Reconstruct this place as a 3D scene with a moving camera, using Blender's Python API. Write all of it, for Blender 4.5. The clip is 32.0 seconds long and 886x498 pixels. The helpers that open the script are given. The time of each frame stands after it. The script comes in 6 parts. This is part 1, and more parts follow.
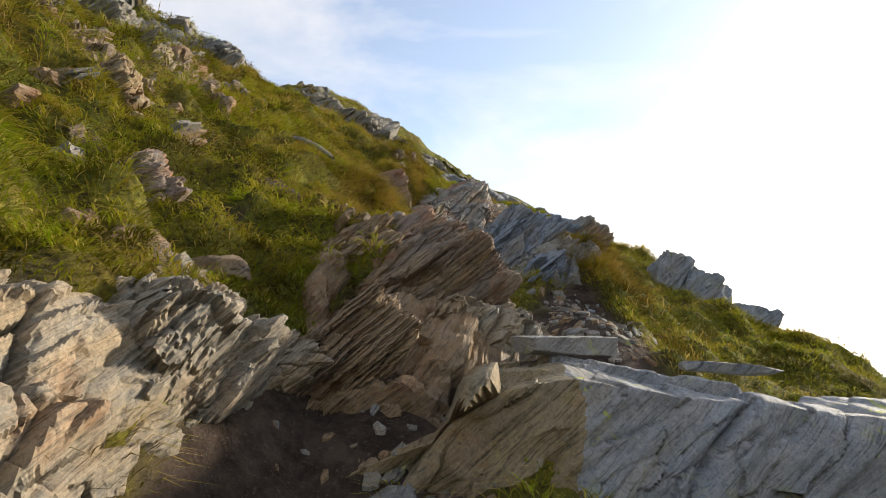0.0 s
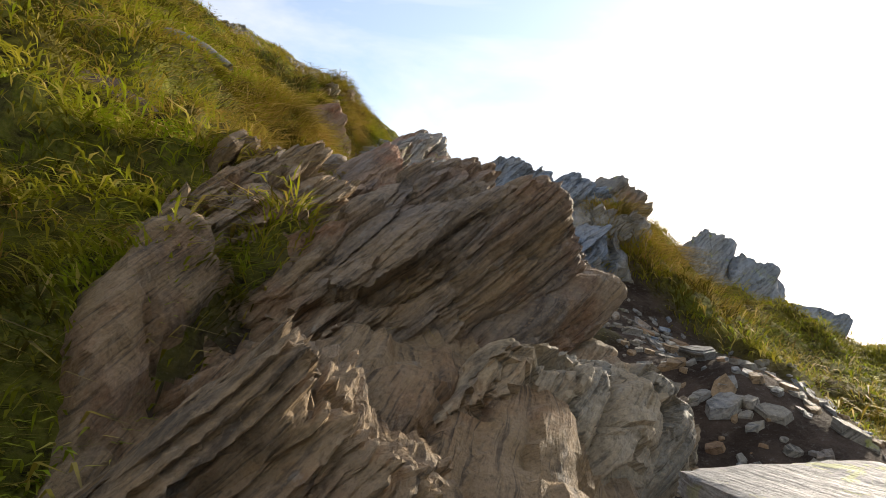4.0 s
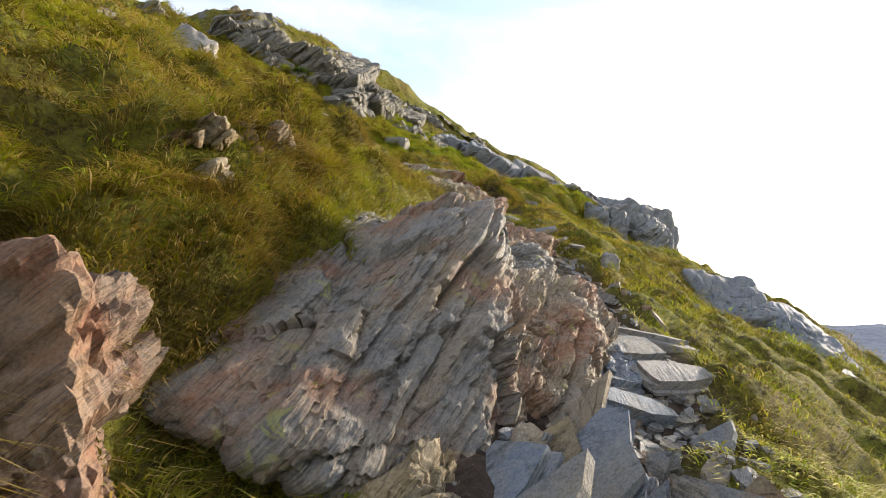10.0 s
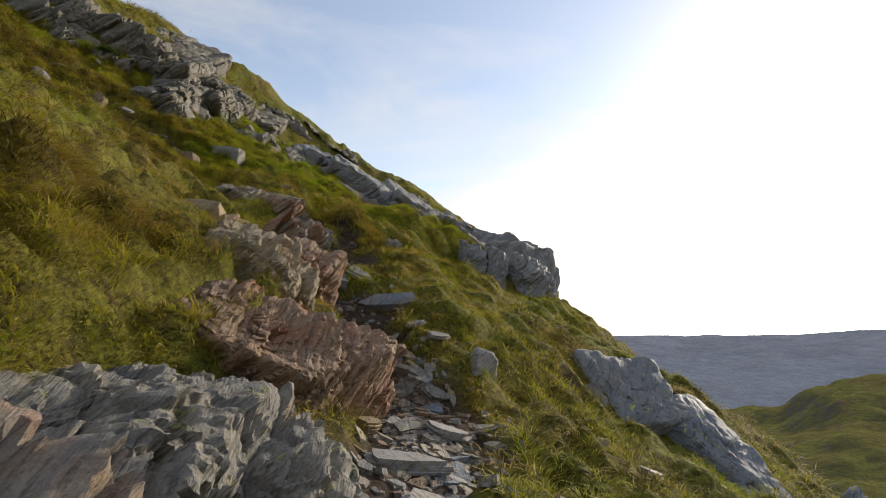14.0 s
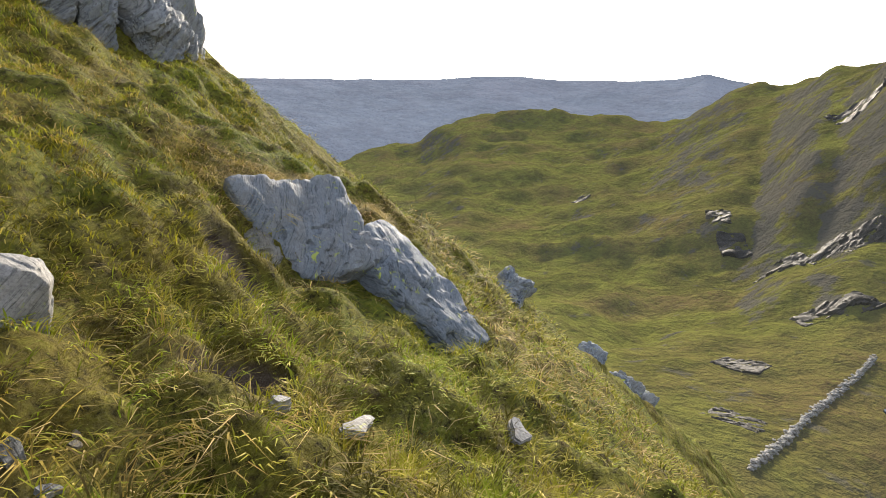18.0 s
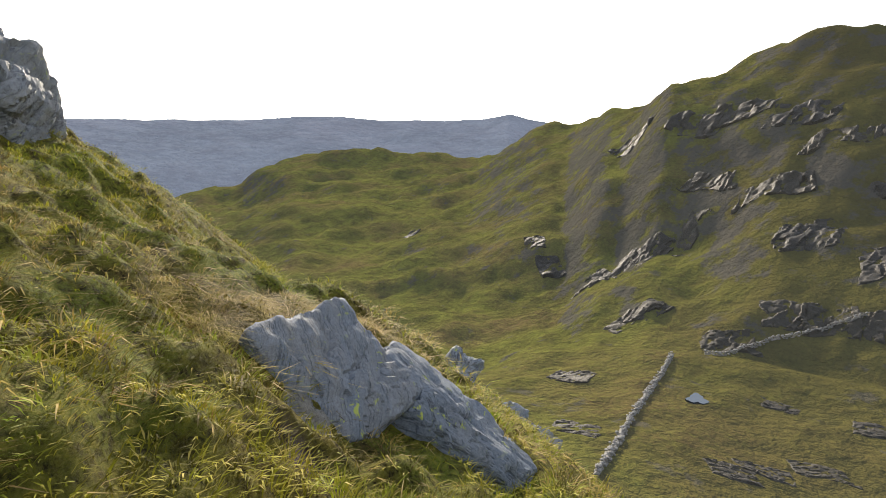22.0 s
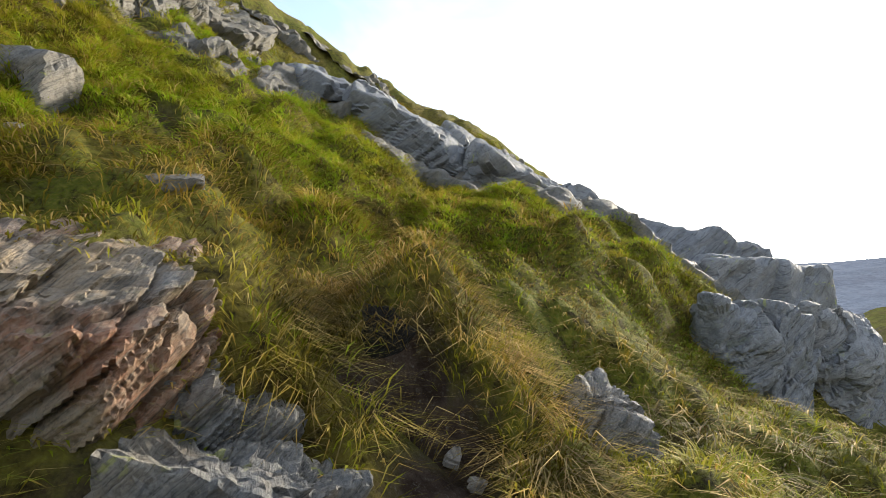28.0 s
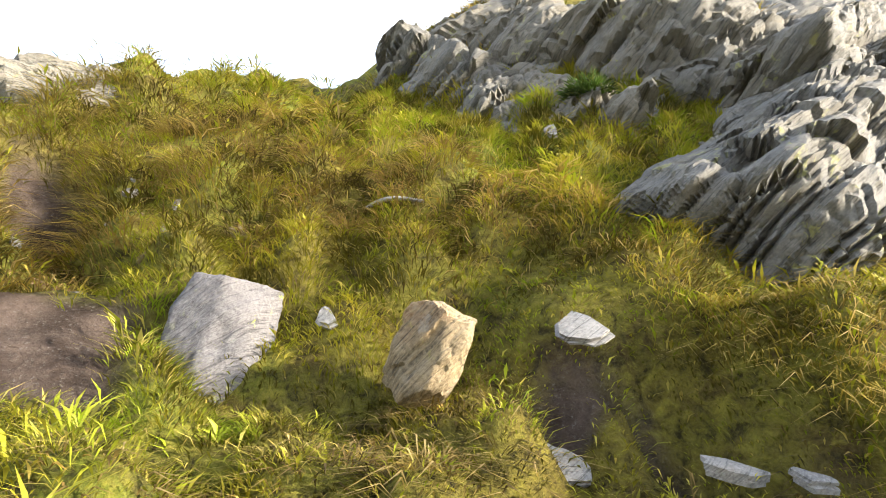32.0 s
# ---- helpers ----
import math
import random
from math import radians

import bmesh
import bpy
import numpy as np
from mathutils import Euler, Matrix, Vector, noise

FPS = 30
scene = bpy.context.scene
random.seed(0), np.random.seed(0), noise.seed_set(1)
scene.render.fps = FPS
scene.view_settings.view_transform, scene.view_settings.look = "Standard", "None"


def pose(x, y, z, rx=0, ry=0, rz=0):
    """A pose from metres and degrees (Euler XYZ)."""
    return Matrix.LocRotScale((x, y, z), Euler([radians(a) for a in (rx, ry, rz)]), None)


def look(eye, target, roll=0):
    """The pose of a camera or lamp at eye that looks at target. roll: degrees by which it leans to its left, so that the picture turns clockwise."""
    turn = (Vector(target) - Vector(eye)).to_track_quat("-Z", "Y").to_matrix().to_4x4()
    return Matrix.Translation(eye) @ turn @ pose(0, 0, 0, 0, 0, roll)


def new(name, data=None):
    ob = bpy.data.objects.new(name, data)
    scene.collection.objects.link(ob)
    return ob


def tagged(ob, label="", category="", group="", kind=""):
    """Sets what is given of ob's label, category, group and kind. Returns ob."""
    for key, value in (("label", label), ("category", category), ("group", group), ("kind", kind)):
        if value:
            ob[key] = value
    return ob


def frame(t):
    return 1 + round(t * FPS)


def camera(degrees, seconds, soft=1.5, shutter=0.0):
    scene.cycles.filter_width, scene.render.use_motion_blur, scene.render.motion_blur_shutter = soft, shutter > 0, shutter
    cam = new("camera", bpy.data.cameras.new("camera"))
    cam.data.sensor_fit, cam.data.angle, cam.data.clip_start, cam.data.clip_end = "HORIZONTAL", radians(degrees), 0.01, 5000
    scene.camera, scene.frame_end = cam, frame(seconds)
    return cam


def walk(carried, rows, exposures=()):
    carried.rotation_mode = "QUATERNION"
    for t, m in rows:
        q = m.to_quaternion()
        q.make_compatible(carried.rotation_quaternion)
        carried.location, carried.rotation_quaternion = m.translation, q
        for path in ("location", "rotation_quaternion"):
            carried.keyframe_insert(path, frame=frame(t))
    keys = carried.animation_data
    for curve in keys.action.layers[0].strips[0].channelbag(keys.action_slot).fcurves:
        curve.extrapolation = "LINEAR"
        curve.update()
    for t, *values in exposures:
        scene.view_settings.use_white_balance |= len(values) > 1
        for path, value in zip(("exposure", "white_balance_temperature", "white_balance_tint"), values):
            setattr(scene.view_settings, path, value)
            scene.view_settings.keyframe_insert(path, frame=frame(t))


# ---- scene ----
cam = camera(77.26, 32.0, soft=0.75)
# seconds, eye x y z, yaw, pitch, roll
ROWS = [
    (0.0, 0.512, 1.557, 2.013, 2.50, 13.12, 1.96),
    (0.5, 0.535, 1.846, 2.136, 2.46, 12.54, 2.40),
    (1.0, 0.585, 2.191, 2.123, 2.53, 12.44, 2.17),
    (1.5, 0.508, 2.455, 2.197, 2.84, 11.64, 2.26),
    (2.0, 0.358, 2.684, 2.298, 4.17, 11.37, 2.89),
    (2.5, 0.295, 2.930, 2.314, 4.06, 11.04, 2.57),
    (4.5, 0.180, 3.803, 2.671, -7.08, 10.24, 2.05),
    (5.0, 0.421, 4.095, 3.061, -6.93, 10.31, 1.81),
    (5.5, 0.474, 4.325, 3.220, -6.73, 9.75, 1.99),
    (6.0, 0.516, 4.496, 3.345, -7.79, 9.67, 2.02),
    (6.5, 0.773, 4.729, 3.290, -9.92, 8.27, 1.79),
    (7.0, 1.013, 5.109, 3.571, -10.60, 7.31, 1.63),
    (7.5, 1.084, 5.615, 3.726, -9.66, 6.48, 2.02),
    (8.0, 1.090, 5.966, 3.878, -5.36, 7.31, 1.67),
    (8.5, 0.858, 6.423, 3.858, 1.22, 7.86, 1.83),
    (9.0, 0.780, 6.844, 4.181, 4.01, 8.10, 1.61),
    (9.5, 0.767, 7.172, 4.366, 3.97, 7.56, 1.62),
    (10.0, 0.688, 7.492, 4.657, 3.19, 8.06, 1.66),
    (10.5, 0.726, 7.806, 4.611, 2.49, 9.84, 1.46),
    (11.0, 0.866, 8.202, 4.833, 2.21, 10.44, 1.45),
    (11.5, 0.898, 8.303, 5.140, 1.89, 10.88, 1.64),
    (12.0, 0.817, 8.640, 5.192, 1.39, 11.20, 1.74),
    (12.5, 0.836, 8.866, 5.294, 0.72, 11.39, 1.63),
    (13.0, 1.125, 9.218, 5.456, -1.10, 11.45, 1.49),
    (13.5, 1.249, 9.439, 5.603, -4.30, 10.82, 1.55),
    (14.0, 1.241, 9.710, 5.681, -9.11, 9.37, 1.76),
    (14.5, 1.379, 9.808, 5.707, -13.00, 7.27, 2.07),
    (16.5, 2.046, 10.933, 5.943, -18.96, -1.74, 2.13),
    (17.0, 2.280, 11.206, 6.038, -23.10, -6.95, 2.46),
    (17.5, 2.306, 11.445, 6.084, -32.52, -12.17, 2.32),
    (18.0, 2.187, 11.754, 6.275, -43.05, -15.52, 2.05),
    (18.5, 2.256, 11.913, 6.251, -47.87, -17.73, 1.73),
    (19.0, 2.365, 12.015, 6.261, -53.11, -18.99, 1.15),
    (19.5, 2.252, 12.202, 6.273, -57.55, -19.65, 1.28),
    (20.0, 1.946, 12.420, 6.497, -59.82, -19.55, 1.65),
    (20.5, 1.861, 12.578, 6.544, -61.12, -18.35, 1.42),
    (21.0, 1.836, 12.894, 6.620, -62.07, -18.13, 1.44),
    (21.5, 1.736, 13.119, 6.720, -62.01, -15.99, 1.41),
    (22.0, 1.683, 13.382, 6.746, -60.53, -11.17, 1.33),
    (22.5, 1.797, 13.802, 6.817, -54.05, -8.87, 1.68),
    (23.0, 1.792, 14.137, 6.836, -39.96, -4.72, 2.25),
    (23.5, 1.624, 14.315, 6.944, -30.51, -2.10, 2.61),
    (24.0, 1.559, 14.507, 6.962, -25.33, 1.26, 2.44),
    (24.5, 1.492, 14.938, 7.159, -22.67, 5.85, 2.72),
    (25.0, 1.391, 15.144, 7.268, -21.54, 5.71, 2.68),
    (25.5, 1.242, 15.385, 7.568, -19.69, 5.22, 2.73),
    (27.5, 1.178, 16.220, 7.784, -13.57, 2.93, 0.18),
    (28.0, 0.912, 16.616, 7.784, -6.74, 2.77, 0.48),
    (28.5, 0.593, 17.205, 8.050, 1.91, 3.00, 0.93),
    (29.0, 0.165, 17.409, 8.244, 12.56, 3.80, 0.99),
    (29.5, -0.128, 17.466, 8.647, 17.96, 6.06, 1.50),
    (30.0, -0.467, 17.718, 8.643, 21.91, 7.99, 1.10),
    (30.5, -0.760, 17.974, 8.944, 27.66, 10.17, 1.28),
    (31.0, -1.056, 18.035, 8.914, 36.80, 10.42, 1.07),
    (31.5, -1.497, 18.139, 9.313, 45.17, 9.97, 0.95),
    (32.0, -1.678, 18.287, 9.482, 51.75, 10.58, 0.77),
]


def aim(x, y, z, yaw, pitch, roll):
    return pose(x, y, z, 0, 0, yaw) @ pose(0, 0, 0, 90 + pitch) @ pose(0, 0, 0, 0, 0, roll)


# seconds, stops, kelvin, tint
EXPOSURES = [(0, 0.8, 6950, 12), (2, 0.96, 6950, 12), (4, 0.94, 6950, 12), (7, 0.98, 6950, 12), (9, 1.2, 6950, 13), (10, 1.22, 6950, 13), (11, 0.96, 6950, 13), (13, 0.38, 6950, 13), (15, 0.3, 6900, 12), (17, 0.95, 6700, 11), (19, 1.1, 6700, 12), (21, 1.25, 6700, 12), (23, 0.5, 6800, 11), (24, 0.5, 6900, 12), (25, 0.25, 6900, 12), (27, 0.7, 6700, 11), (28, 1.1, 6600, 10), (29, 1.65, 6550, 10), (30, 1.92, 6550, 12), (32, 2.22, 6500, 12)]
walk(cam, [(t, aim(*r)) for t, *r in ROWS], EXPOSURES)
# ---- walk end ----

# ---- world, sun ----
SUN_AZ, SUN_EL = 52.0, 20.0            # degrees to the right of +y, above the horizon
SUN_WAY = Vector((math.sin(radians(SUN_AZ)) * math.cos(radians(SUN_EL)), math.cos(radians(SUN_AZ)) * math.cos(radians(SUN_EL)), math.sin(radians(SUN_EL))))


def build_world():
    world = bpy.data.worlds.new("sky")
    scene.world = world
    world.use_nodes = True
    nt = world.node_tree
    nt.nodes.clear()
    N, L = nt.nodes.new, nt.links.new
    out, bg, bgc, mix = N("ShaderNodeOutputWorld"), N("ShaderNodeBackground"), N("ShaderNodeBackground"), N("ShaderNodeMixShader")
    sky = N("ShaderNodeTexSky")
    sky.sky_type = "NISHITA"
    sky.sun_disc = False
    sky.sun_elevation, sky.sun_rotation = radians(SUN_EL), radians(SUN_AZ)
    sky.air_density, sky.dust_density = 1.0, 0.6
    bg.inputs["Strength"].default_value = 0.17
    L(sky.outputs[0], bg.inputs["Color"])
    co = N("ShaderNodeTexCoord")
    # how near a direction lies to the veiled sun
    dot = N("ShaderNodeVectorMath")
    dot.operation = "DOT_PRODUCT"
    dot.inputs[1].default_value = (0.788, 0.616, -0.62)
    L(co.outputs["Generated"], dot.inputs[0])
    glow = N("ShaderNodeMapRange")
    glow.interpolation_type = "SMOOTHSTEP"
    glow.inputs["From Min"].default_value, glow.inputs["From Max"].default_value = 0.40, 0.74
    mp = N("ShaderNodeMapping")
    mp.inputs["Scale"].default_value = (1.2, 1.2, 3.2)
    mp.inputs["Rotation"].default_value = (0.25, 0.5, 0.35)
    L(co.outputs["Generated"], mp.inputs["Vector"])
    n1 = N("ShaderNodeTexNoise")
    n1.inputs["Scale"].default_value, n1.inputs["Detail"].default_value, n1.inputs["Roughness"].default_value = 1.7, 6.0, 0.55
    n1.inputs["Distortion"].default_value = 0.5
    L(mp.outputs[0], n1.inputs["Vector"])
    # the veil's edge is frayed by the clouds
    fray = N("ShaderNodeMath")
    fray.operation = "MULTIPLY_ADD"
    L(n1.outputs["Fac"], fray.inputs[0])
    fray.inputs[1].default_value = 0.55
    off = N("ShaderNodeMath")
    off.operation = "SUBTRACT"
    L(dot.outputs["Value"], off.inputs[0])
    off.inputs[1].default_value = 0.27
    L(off.outputs[0], fray.inputs[2])
    L(fray.outputs[0], glow.inputs["Value"])
    cl = N("ShaderNodeMapRange")
    cl.inputs["From Min"].default_value, cl.inputs["From Max"].default_value = 0.40, 0.68
    cl.inputs["To Min"].default_value, cl.inputs["To Max"].default_value = 0.10, 0.62
    L(n1.outputs["Fac"], cl.inputs["Value"])
    # low haze
    sep = N("ShaderNodeSeparateXYZ")
    L(co.outputs["Generated"], sep.inputs[0])
    low = N("ShaderNodeMapRange")
    low.interpolation_type = "SMOOTHSTEP"
    low.inputs["From Min"].default_value, low.inputs["From Max"].default_value = 0.34, 0.10
    L(sep.outputs["Z"], low.inputs["Value"])
    a1 = N("ShaderNodeMath")
    a1.operation = "MAXIMUM"
    L(glow.outputs[0], a1.inputs[0])
    L(low.outputs[0], a1.inputs[1])
    a2 = N("ShaderNodeMath")
    a2.operation = "MAXIMUM"
    L(a1.outputs[0], a2.inputs[0])
    L(cl.outputs[0], a2.inputs[1])
    # cloud brightness rises towards the sun
    ramp = N("ShaderNodeMapRange")
    ramp.interpolation_type = "SMOOTHSTEP"
    ramp.inputs["From Min"].default_value, ramp.inputs["From Max"].default_value = 0.55, 1.0
    ramp.inputs["To Min"].default_value, ramp.inputs["To Max"].default_value = 0.82, 3.4
    L(dot.outputs["Value"], ramp.inputs["Value"])
    back = N("ShaderNodeMapRange")
    back.inputs["From Min"].default_value, back.inputs["From Max"].default_value = -1.0, 0.5
    back.inputs["To Min"].default_value, back.inputs["To Max"].default_value = 0.95, 1.0
    L(dot.outputs["Value"], back.inputs["Value"])
    both = N("ShaderNodeMath")
    both.operation = "MULTIPLY"
    L(ramp.outputs[0], both.inputs[0])
    L(back.outputs[0], both.inputs[1])
    L(both.outputs[0], bgc.inputs["Strength"])
    # faint grey bars of cloud low over the far hills
    mp2 = N("ShaderNodeMapping")
    mp2.inputs["Scale"].default_value = (1.5, 1.5, 22.0)
    L(co.outputs["Generated"], mp2.inputs["Vector"])
    n2 = N("ShaderNodeTexNoise")
    n2.inputs["Scale"].default_value, n2.inputs["Detail"].default_value = 1.6, 3.0
    L(mp2.outputs[0], n2.inputs["Vector"])
    bar = N("ShaderNodeMapRange")
    bar.inputs["From Min"].default_value, bar.inputs["From Max"].default_value = 0.50, 0.66
    L(n2.outputs["Fac"], bar.inputs["Value"])
    near = N("ShaderNodeMapRange")
    near.inputs["From Min"].default_value, near.inputs["From Max"].default_value = 0.16, 0.06
    L(sep.outputs["Z"], near.inputs["Value"])
    bm_ = N("ShaderNodeMath")
    bm_.operation = "MULTIPLY"
    L(bar.outputs[0], bm_.inputs[0])
    L(near.outputs[0], bm_.inputs[1])
    tint = N("ShaderNodeMix")
    tint.data_type = "RGBA"
    tint.inputs["A"].default_value = (1.0, 0.95, 0.88, 1)
    tint.inputs["B"].default_value = (0.26, 0.25, 0.275, 1)
    L(bm_.outputs[0], tint.inputs["Factor"])
    L(tint.outputs["Result"], bgc.inputs["Color"])
    L(a2.outputs[0], mix.inputs[0])
    L(bg.outputs[0], mix.inputs[1])
    L(bgc.outputs[0], mix.inputs[2])
    L(mix.outputs[0], out.inputs["Surface"])


build_world()
sun = new("sun", bpy.data.lights.new("sun", "SUN"))
sun.data.energy, sun.data.angle, sun.data.color = 4.2, radians(4), (1.0, 0.91, 0.76)
sun.matrix_world = look(SUN_WAY * 60, (0, 0, 0))

# ---- the lie of the cleavage: slates dip to the west and stick up to the east ----
CN = Vector((-0.62, -0.33, 0.71)).normalized()
CU = (Vector((0.75, 0.05, 0.65)) - CN * CN.dot(Vector((0.75, 0.05, 0.65)))).normalized()
CV = CN.cross(CU)
CLEAVE = Matrix((CU, CV, CN))          # world -> cleavage frame
FR = np.array([CU, CV, CN])


# ---- materials ----
def mat_new(name):
    m = bpy.data.materials.new(name)
    m.use_nodes = True
    nt = m.node_tree
    return m, nt, nt.nodes["Principled BSDF"]


def node(nt, kind, **values):
    n = nt.nodes.new(kind)
    for k, v in values.items():
        n.inputs[k.replace("_", " ")].default_value = v
    return n


def mix_rgb(nt, fac, a, b, blend="MIX"):
    n = nt.nodes.new("ShaderNodeMix")
    n.data_type, n.blend_type = "RGBA", blend
    for key, v in (("Factor", fac), ("A", a), ("B", b)):
        if isinstance(v, bpy.types.NodeSocket):
            nt.links.new(v, n.inputs[key])
        elif key == "Factor":
            n.inputs[key].default_value = v
        else:
            n.inputs[key].default_value = (*v, 1)
    return n.outputs["Result"]


def remap(nt, v, a, b, c=0.0, d=1.0):
    n = node(nt, "ShaderNodeMapRange", From_Min=a, From_Max=b, To_Min=c, To_Max=d)
    nt.links.new(v, n.inputs["Value"])
    return n.outputs[0]


def noise_tex(nt, vec, scale, detail=5.0, rough=0.55, distort=0.0):
    n = node(nt, "ShaderNodeTexNoise", Scale=scale, Detail=detail, Roughness=rough, Distortion=distort)
    nt.links.new(vec, n.inputs["Vector"])
    return n.outputs["Fac"]


def math_node(nt, op, a, b=0.0):
    n = nt.nodes.new("ShaderNodeMath")
    n.operation = op
    for i, v in enumerate((a, b)):
        if isinstance(v, bpy.types.NodeSocket):
            nt.links.new(v, n.inputs[i])
        else:
            n.inputs[i].default_value = v
    return n.outputs[0]


def slate(name, cool, warm, rust, warm_at=0.5, rust_at=0.62, lichen=0.0, lichen_col=(0.42, 0.46, 0.06), grain=1.0, rough=0.62, dark=0.35, gain=1.17):
    """Cleaved slate: laminae along the cleavage, blue-grey faces, ochre and rust weathering, lichen."""
    cool, warm, rust = (tuple(v * gain for v in q) for q in (cool, warm, rust))
    m, nt, bsdf = mat_new(name)
    L = nt.links.new
    geo = nt.nodes.new("ShaderNodeNewGeometry")
    turn = node(nt, "ShaderNodeMapping", Rotation=CLEAVE.to_euler())
    L(geo.outputs["Position"], turn.inputs["Vector"])
    thin = node(nt, "ShaderNodeMapping", Scale=(1.6, 1.6, 26.0))
    L(turn.outputs[0], thin.inputs["Vector"])
    mid = node(nt, "ShaderNodeMapping", Scale=(1.2, 1.2, 7.0))
    L(turn.outputs[0], mid.inputs["Vector"])
    pos = geo.outputs["Position"]
    lam = noise_tex(nt, thin.outputs[0], 2.0, 6.0, 0.6, 0.15)
    bed = noise_tex(nt, mid.outputs[0], 1.3, 5.0, 0.6)
    blot = noise_tex(nt, pos, 2.2, 6.0, 0.6, 0.3)
    fine = noise_tex(nt, pos, 38.0, 8.0, 0.7)
    speck = noise_tex(nt, pos, 14.0, 4.0, 0.6)
    info = nt.nodes.new("ShaderNodeObjectInfo")
    shift = remap(nt, info.outputs["Random"], 0.0, 1.0, -0.13, 0.13)
    c = mix_rgb(nt, remap(nt, math_node(nt, "ADD", bed, shift), warm_at - 0.12, warm_at + 0.12), cool, warm)
    c = mix_rgb(nt, remap(nt, blot, rust_at - 0.06, rust_at + 0.1), c, rust)
    c = mix_rgb(nt, remap(nt, lam, 0.44, 0.34, 0.0, 0.75), c, tuple(v * dark * 0.6 for v in cool))
    pale = noise_tex(nt, pos, 5.5, 7.0, 0.68, 0.5)
    c = mix_rgb(nt, remap(nt, pale, 0.52, 0.66, 0.0, 0.6), c, tuple(min(1, 0.5 * (v + w) * 1.4) for v, w in zip(cool, warm)))
    c = mix_rgb(nt, remap(nt, pale, 0.45, 0.33, 0.0, 0.55), c, tuple(v * 0.5 for v in cool))
    hair_map = node(nt, "ShaderNodeMapping", Scale=(3.5, 3.5, 85.0))
    L(turn.outputs[0], hair_map.inputs["Vector"])
    hair = noise_tex(nt, hair_map.outputs[0], 1.6, 4.0, 0.6, 0.1)
    c = mix_rgb(nt, remap(nt, hair, 0.45, 0.36, 0.0, 0.7), c, tuple(v * 0.22 for v in cool))
    grit = noise_tex(nt, pos, 95.0, 6.0, 0.75)
    c = mix_rgb(nt, remap(nt, grit, 0.48, 0.36, 0.0, 0.6), c, tuple(v * 0.3 for v in warm))
    c = mix_rgb(nt, remap(nt, grit, 0.54, 0.66, 0.0, 0.5), c, tuple(min(1, v * 1.6) for v in warm))
    c = mix_rgb(nt, remap(nt, fine, 0.45, 0.68, 0.0, 0.45), c, tuple(min(1, (v * 0.6 + w * 0.8) * 1.15) for v, w in zip(cool, warm)))
    c = mix_rgb(nt, remap(nt, speck, 0.64, 0.70, 0.0, 0.3), c, (0.36, 0.35, 0.32))
    if lichen:
        spot = noise_tex(nt, pos, 9.0, 5.0, 0.65, 0.8)
        area = noise_tex(nt, pos, 1.5, 2.0)
        f = math_node(nt, "MULTIPLY", remap(nt, spot, 0.60, 0.64), remap(nt, area, 0.5, 0.6, 0.15, 1.0))
        c = mix_rgb(nt, math_node(nt, "MULTIPLY", f, lichen), c, lichen_col)
    L(c, bsdf.inputs["Base Color"])
    bsdf.inputs["Roughness"].default_value = rough
    bsdf.inputs["Specular IOR Level"].default_value = 0.2
    L(remap(nt, blot, 0.3, 0.7, rough - 0.04, rough + 0.2), bsdf.inputs["Roughness"])
    b1 = node(nt, "ShaderNodeBump", Strength=0.9 * grain, Distance=0.025)
    L(lam, b1.inputs["Height"])
    b2 = node(nt, "ShaderNodeBump", Strength=0.95 * grain, Distance=0.014)
    L(fine, b2.inputs["Height"])
    L(b1.outputs[0], b2.inputs["Normal"])
    b3 = node(nt, "ShaderNodeBump", Strength=0.5 * grain, Distance=0.03)
    L(speck, b3.inputs["Height"])
    L(b2.outputs[0], b3.inputs["Normal"])
    b4 = node(nt, "ShaderNodeBump", Strength=0.8 * grain, Distance=0.012)
    L(hair, b4.inputs["Height"])
    L(b3.outputs[0], b4.inputs["Normal"])
    L(b4.outputs[0], bsdf.inputs["Normal"])
    return m


SLATE_BLUE = slate("slate_blue", (0.14, 0.18, 0.235), (0.225, 0.20, 0.155), (0.23, 0.15, 0.085), 0.55, 0.62, dark=0.25)
SLATE_BROWN = slate("slate_brown", (0.135, 0.115, 0.10), (0.225, 0.155, 0.085), (0.19, 0.095, 0.05), 0.46, 0.58, dark=0.22)
SLATE_RED = slate("slate_red", (0.15, 0.125, 0.108), (0.235, 0.15, 0.09), (0.24, 0.105, 0.06), 0.48, 0.56, dark=0.25)
SLATE_GREY = slate("slate_grey", (0.14, 0.145, 0.145), (0.20, 0.18, 0.145), (0.18, 0.135, 0.085), 0.53, 0.66, 0.5, dark=0.22)
SLATE_LICHEN = slate("slate_lichen", (0.165, 0.19, 0.225), (0.22, 0.22, 0.215), (0.15, 0.14, 0.12), 0.55, 0.70, 0.9, grain=0.6)
STONE_PALE = slate("stone_pale", (0.22, 0.215, 0.21), (0.27, 0.255, 0.23), (0.24, 0.20, 0.15), 0.5, 0.66, 0.4, grain=0.6, dark=0.55, gain=1.0)
STONE_OCHRE = slate("stone_ochre", (0.20, 0.175, 0.13), (0.27, 0.205, 0.115), (0.24, 0.13, 0.06), 0.5, 0.60, 0.15, grain=0.8, gain=1.0)

